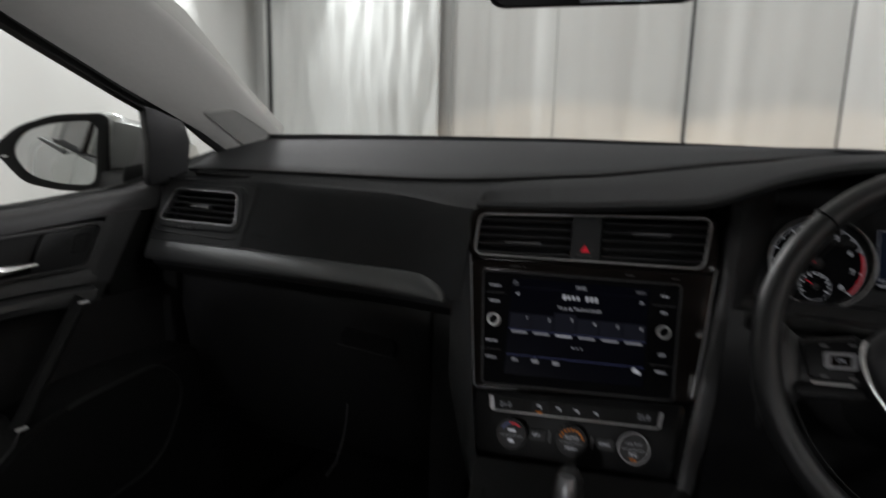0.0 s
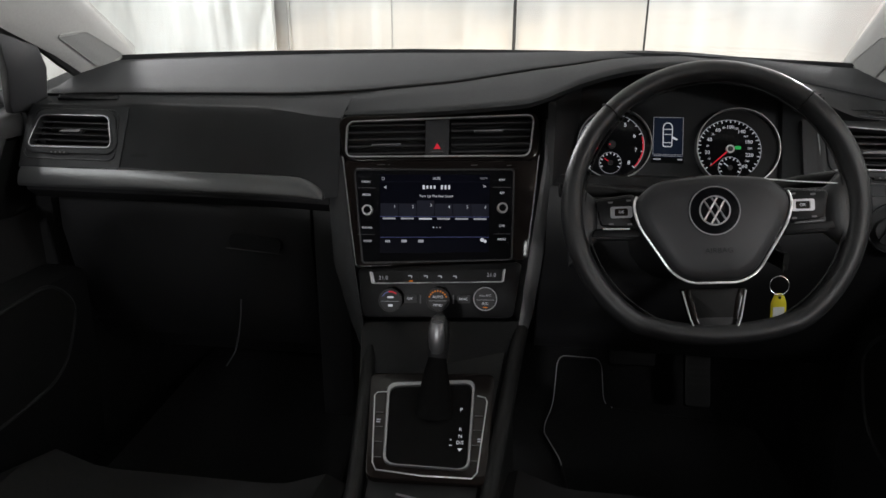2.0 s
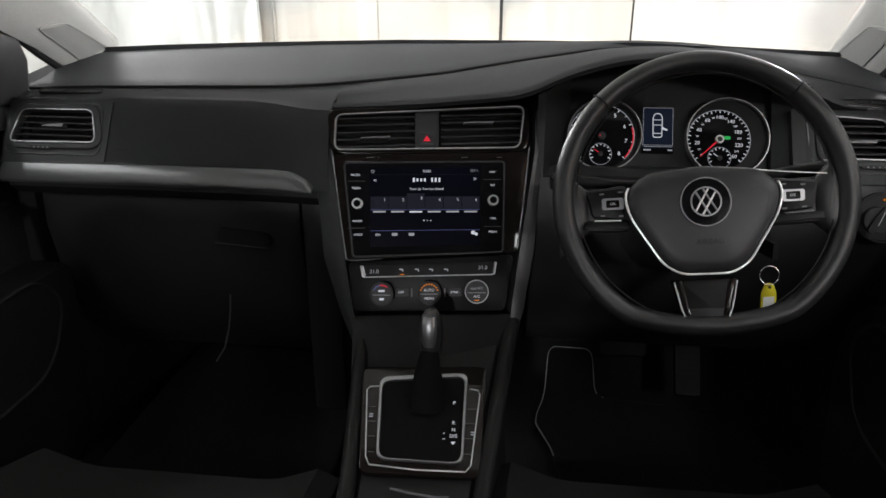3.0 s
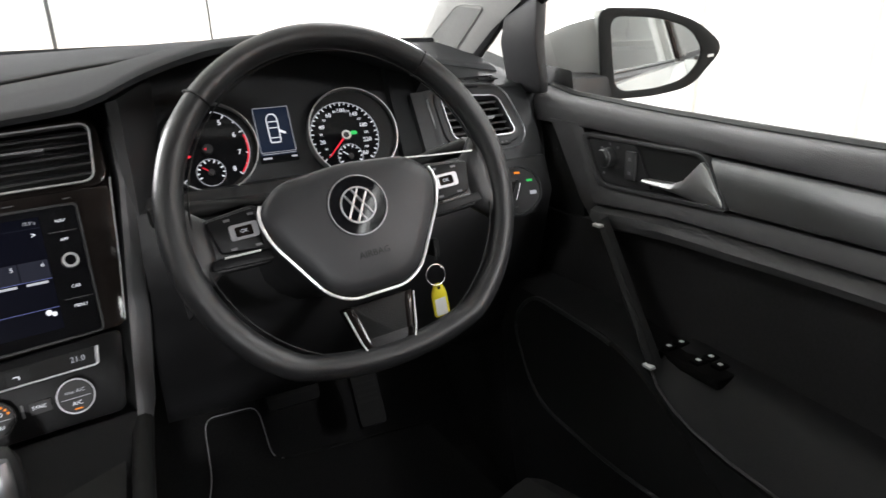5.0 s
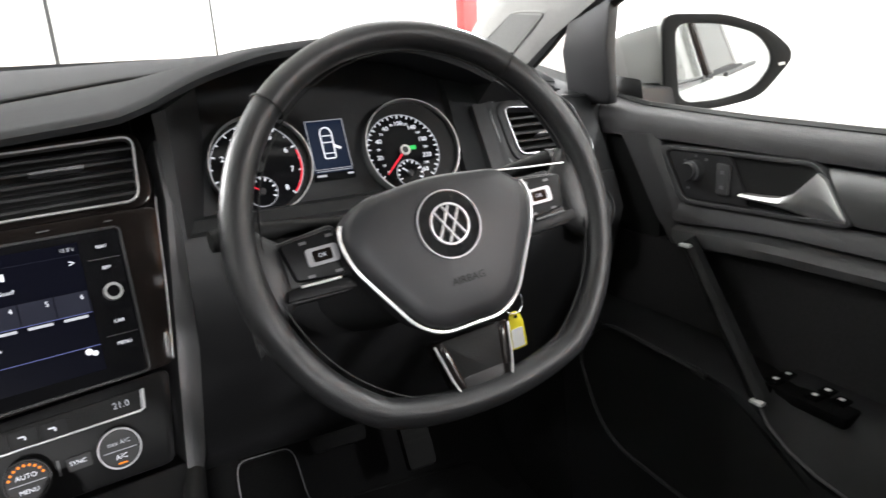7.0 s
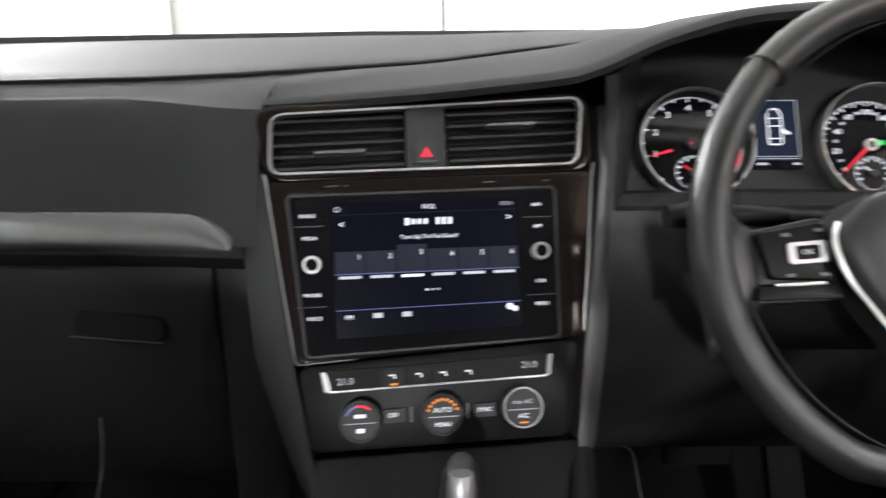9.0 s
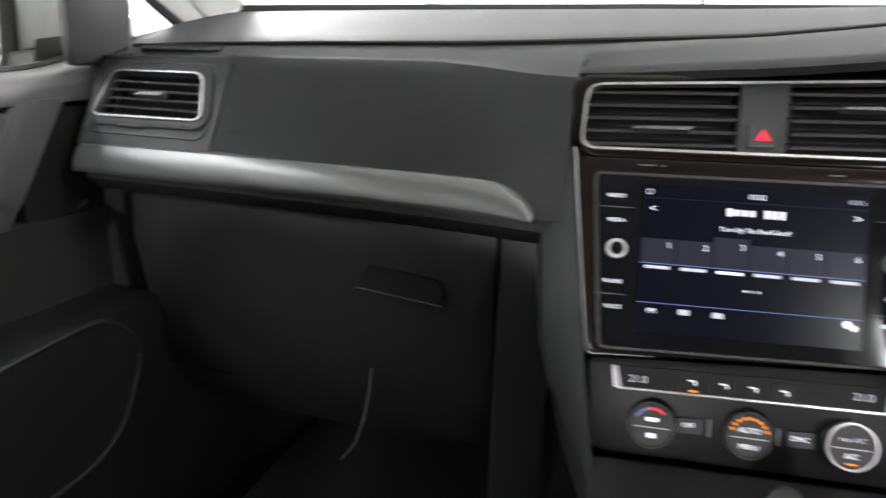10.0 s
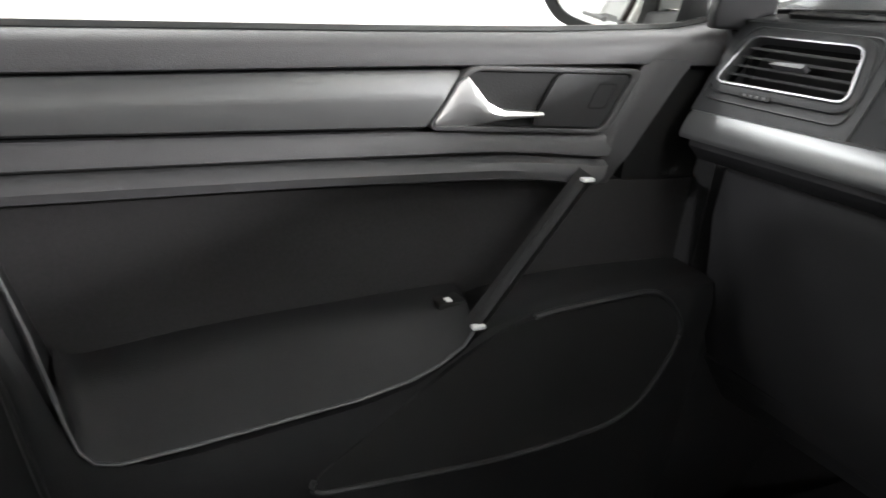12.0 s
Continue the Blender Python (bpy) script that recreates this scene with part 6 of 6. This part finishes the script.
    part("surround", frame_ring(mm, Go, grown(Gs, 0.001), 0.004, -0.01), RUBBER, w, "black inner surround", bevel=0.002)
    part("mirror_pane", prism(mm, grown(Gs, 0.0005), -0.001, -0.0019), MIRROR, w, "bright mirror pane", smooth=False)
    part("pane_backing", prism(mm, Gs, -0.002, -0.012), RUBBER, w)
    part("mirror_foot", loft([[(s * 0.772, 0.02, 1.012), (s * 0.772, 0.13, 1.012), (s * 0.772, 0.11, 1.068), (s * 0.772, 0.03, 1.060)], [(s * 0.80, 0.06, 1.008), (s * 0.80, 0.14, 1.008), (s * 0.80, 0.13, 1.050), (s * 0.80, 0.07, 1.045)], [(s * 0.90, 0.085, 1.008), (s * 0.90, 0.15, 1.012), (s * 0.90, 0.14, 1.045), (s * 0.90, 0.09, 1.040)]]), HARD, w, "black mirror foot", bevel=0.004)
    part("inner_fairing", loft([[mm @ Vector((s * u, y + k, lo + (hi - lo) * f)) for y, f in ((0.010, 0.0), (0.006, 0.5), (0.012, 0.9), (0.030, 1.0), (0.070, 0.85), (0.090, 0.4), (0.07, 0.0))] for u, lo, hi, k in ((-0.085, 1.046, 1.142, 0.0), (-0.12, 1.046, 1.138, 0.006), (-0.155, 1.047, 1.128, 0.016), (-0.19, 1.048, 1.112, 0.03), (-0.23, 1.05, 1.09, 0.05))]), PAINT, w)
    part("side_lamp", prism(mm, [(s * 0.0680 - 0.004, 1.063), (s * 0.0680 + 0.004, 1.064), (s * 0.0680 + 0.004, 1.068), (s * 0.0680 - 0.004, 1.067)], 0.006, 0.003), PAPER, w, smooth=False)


door(-1)
door(1)

# interior mirror
rv = thing("interior_mirror", (-0.017, 0.0, 1.32), "black interior mirror on the windscreen", "mirror")
mo = rpoly([(-0.118, 0.0), (0.118, 0.0), (0.130, 0.045), (0.105, 0.070), (-0.105, 0.070), (-0.130, 0.045)], 0.02, 5)
RM = pose(-0.017, 0.0, 1.286, 8, 0, 0)
part("housing", loft([[RM @ Vector((u, y, v)) for u, v in scaled(mo, k)] for k, y in ((0.97, -0.006), (1.0, 0.0), (0.98, 0.015), (0.7, 0.035))]), RUBBER, rv)
part("mirror_pane", prism(RM, scaled(mo, 0.93), 0.0075, 0.005), MIRROR, rv)
part("arm", tube([(-0.017, 0.02, 1.33), (-0.017, 0.03, 1.36), (-0.017, 0.00, 1.385)], 0.014, 10), HARD, rv)

# ---------------------------------------------------------------- seats
def seat(s, label):
    st = thing("front_seat", (s * 0.36, -0.6, 0.25), label, "car seat", "front seats")
    rows = []
    fwd = 0.05 if s < 0 else 0.10
    for y, z, k in ((-0.235, 0.44, 0.86), (-0.222, 0.48, 0.95), (-0.235, 0.515, 0.98), (-0.30, 0.535, 1), (-0.5, 0.52, 1), (-0.75, 0.49, 1), (-0.86, 0.48, 0.97)):
        sec = []
        y += fwd * max(0, 1 - (-0.222 - y) / 0.5) if y < -0.222 else fwd
        for x in np.linspace(-0.255, 0.255, 17):
            b = 0.03 * max(0, (abs(x) - 0.15) / 0.08) if abs(x) < 0.235 else 0.012
            sec.append((s * 0.36 + x * k, y, z + min(0.03, b)))
        rows.append(sec + [(s * 0.36 + 0.24 * k, y, 0.36), (s * 0.36 - 0.24 * k, y, 0.36)])
    part("seat_cushion", loft(rows), SEATCLOTH, st, "dark cloth cushion with raised bolsters")
    rows = []
    for z, y, w in ((0.50, -0.97, 0.25), (0.62, -1.00, 0.255), (0.80, -1.04, 0.25), (0.95, -1.08, 0.23), (1.04, -1.11, 0.19), (1.075, -1.13, 0.13)):
        rows.append([(s * 0.36 + w * math.cos(a), y + (0.06 - 0.02 * abs(math.cos(a))) * math.sin(a), z) for a in np.linspace(0, 2 * math.pi, 25)[:-1]])
    part("backrest", loft(rows), SEATCLOTH, st)
    part("headrest", loft([[(s * 0.36 + w * math.cos(a), -1.15 + 0.05 * math.sin(a), z) for a in np.linspace(0, 2 * math.pi, 17)[:-1]] for z, w in ((1.10, 0.08), (1.12, 0.12), (1.2, 0.125), (1.25, 0.09))]), SEATCLOTH, st)
    part("seat_base", box((s * 0.36 - 0.2, -0.8, 0.35), (s * 0.36 + 0.2, -0.28, 0.40)), HARD, st, bevel=0.01)


seat(-1, "dark cloth passenger seat beside the tunnel console")
seat(1, "dark cloth driver's seat behind the steering wheel")
bench = thing("rear_bench", (0, -1.8, 0.25), "dark cloth rear bench seat", "car seat")
part("bench_cushion", box((-0.68, -1.95, 0.3), (0.68, -1.5, 0.52)), SEATCLOTH, bench, bevel=0.04)
part("bench_back", box((-0.68, -2.15, 0.5), (0.68, -1.98, 1.0)), SEATCLOTH, bench, bevel=0.04)

# ---------------------------------------------------------------- footwells
def mat_shape(pts, label, edge):
    """A carpet mat that climbs the toe board at its front."""
    mt = thing("floor_mat", (pts[0][0], pts[0][1], 0.35), label, "floor mat", "floor mats")
    o = rpoly(pts, 0.018, 5)
    lift = lambda y: 0.3535 + 1.2 * max(0, y - 0.2335)
    part("carpet", loft([[(x, y, lift(y)) for x, y in o], [(x, y - 0.004, lift(y) + 0.010) for x, y in o]]), CARPET, mt)
    part("bound_edge", tube([(x, y - 0.004, lift(y) + 0.009) for x, y in o], 0.0026, 6, True), BLACK, mt)
    run = [(x, y) for x, y in o if y > 0.09 and x < 0.42]
    if edge is PIPING:
        part("piping", tube([(x, y - 0.004, lift(y) + 0.011) for x, y in run], 0.0014, 6), edge, mt, "grey edge piping")


mat_shape([(0.250, -0.10), (0.223, 0.143), (0.189, 0.238), (0.209, 0.268), (0.216, 0.338), (0.309, 0.337), (0.314, 0.272), (0.62, 0.262), (0.66, -0.10)], "black carpet mat with grey piping in the driver's footwell", PIPING)
mat_shape([(-0.64, -0.10), (-0.64, 0.25), (-0.55, 0.33), (-0.26, 0.33), (-0.20, 0.25), (-0.18, -0.10)], "black carpet mat in the passenger's footwell", HARD)
for x, nm in ((0.345, "brake_pedal"), (0.47, "accelerator_pedal")):
    p = thing(nm, (x, 0.2, 0.5), "black rubber-faced pedal hanging in the footwell", "pedal")
    PM = pose(x, 0.195, 0.590 if nm == "brake_pedal" else 0.54, -30, 0, 0)
    face = rpoly([(-0.044, -0.034), (0.044, -0.034), (0.044, 0.030), (-0.044, 0.030)] if nm == "brake_pedal" else [(-0.024, -0.06), (0.024, -0.06), (0.024, 0.06), (-0.024, 0.06)], 0.008)
    part("pedal_pad", prism(PM, face, 0.012, 0.0, 0.95), BLACK, p)
    for k in range(4):
        bar(PM, 0, -0.016 + k * 0.0105, 0.06 if nm == "brake_pedal" else 0.036, 0.004, RUBBER, p, "tread_rib", lift=0.014)
    part("pedal_arm", tube([PM @ Vector((0, 0.0, 0.0)), PM @ Vector((0, 0.03, 0.08)), (x, 0.30, 0.80)], 0.009, 8), HARD, p)
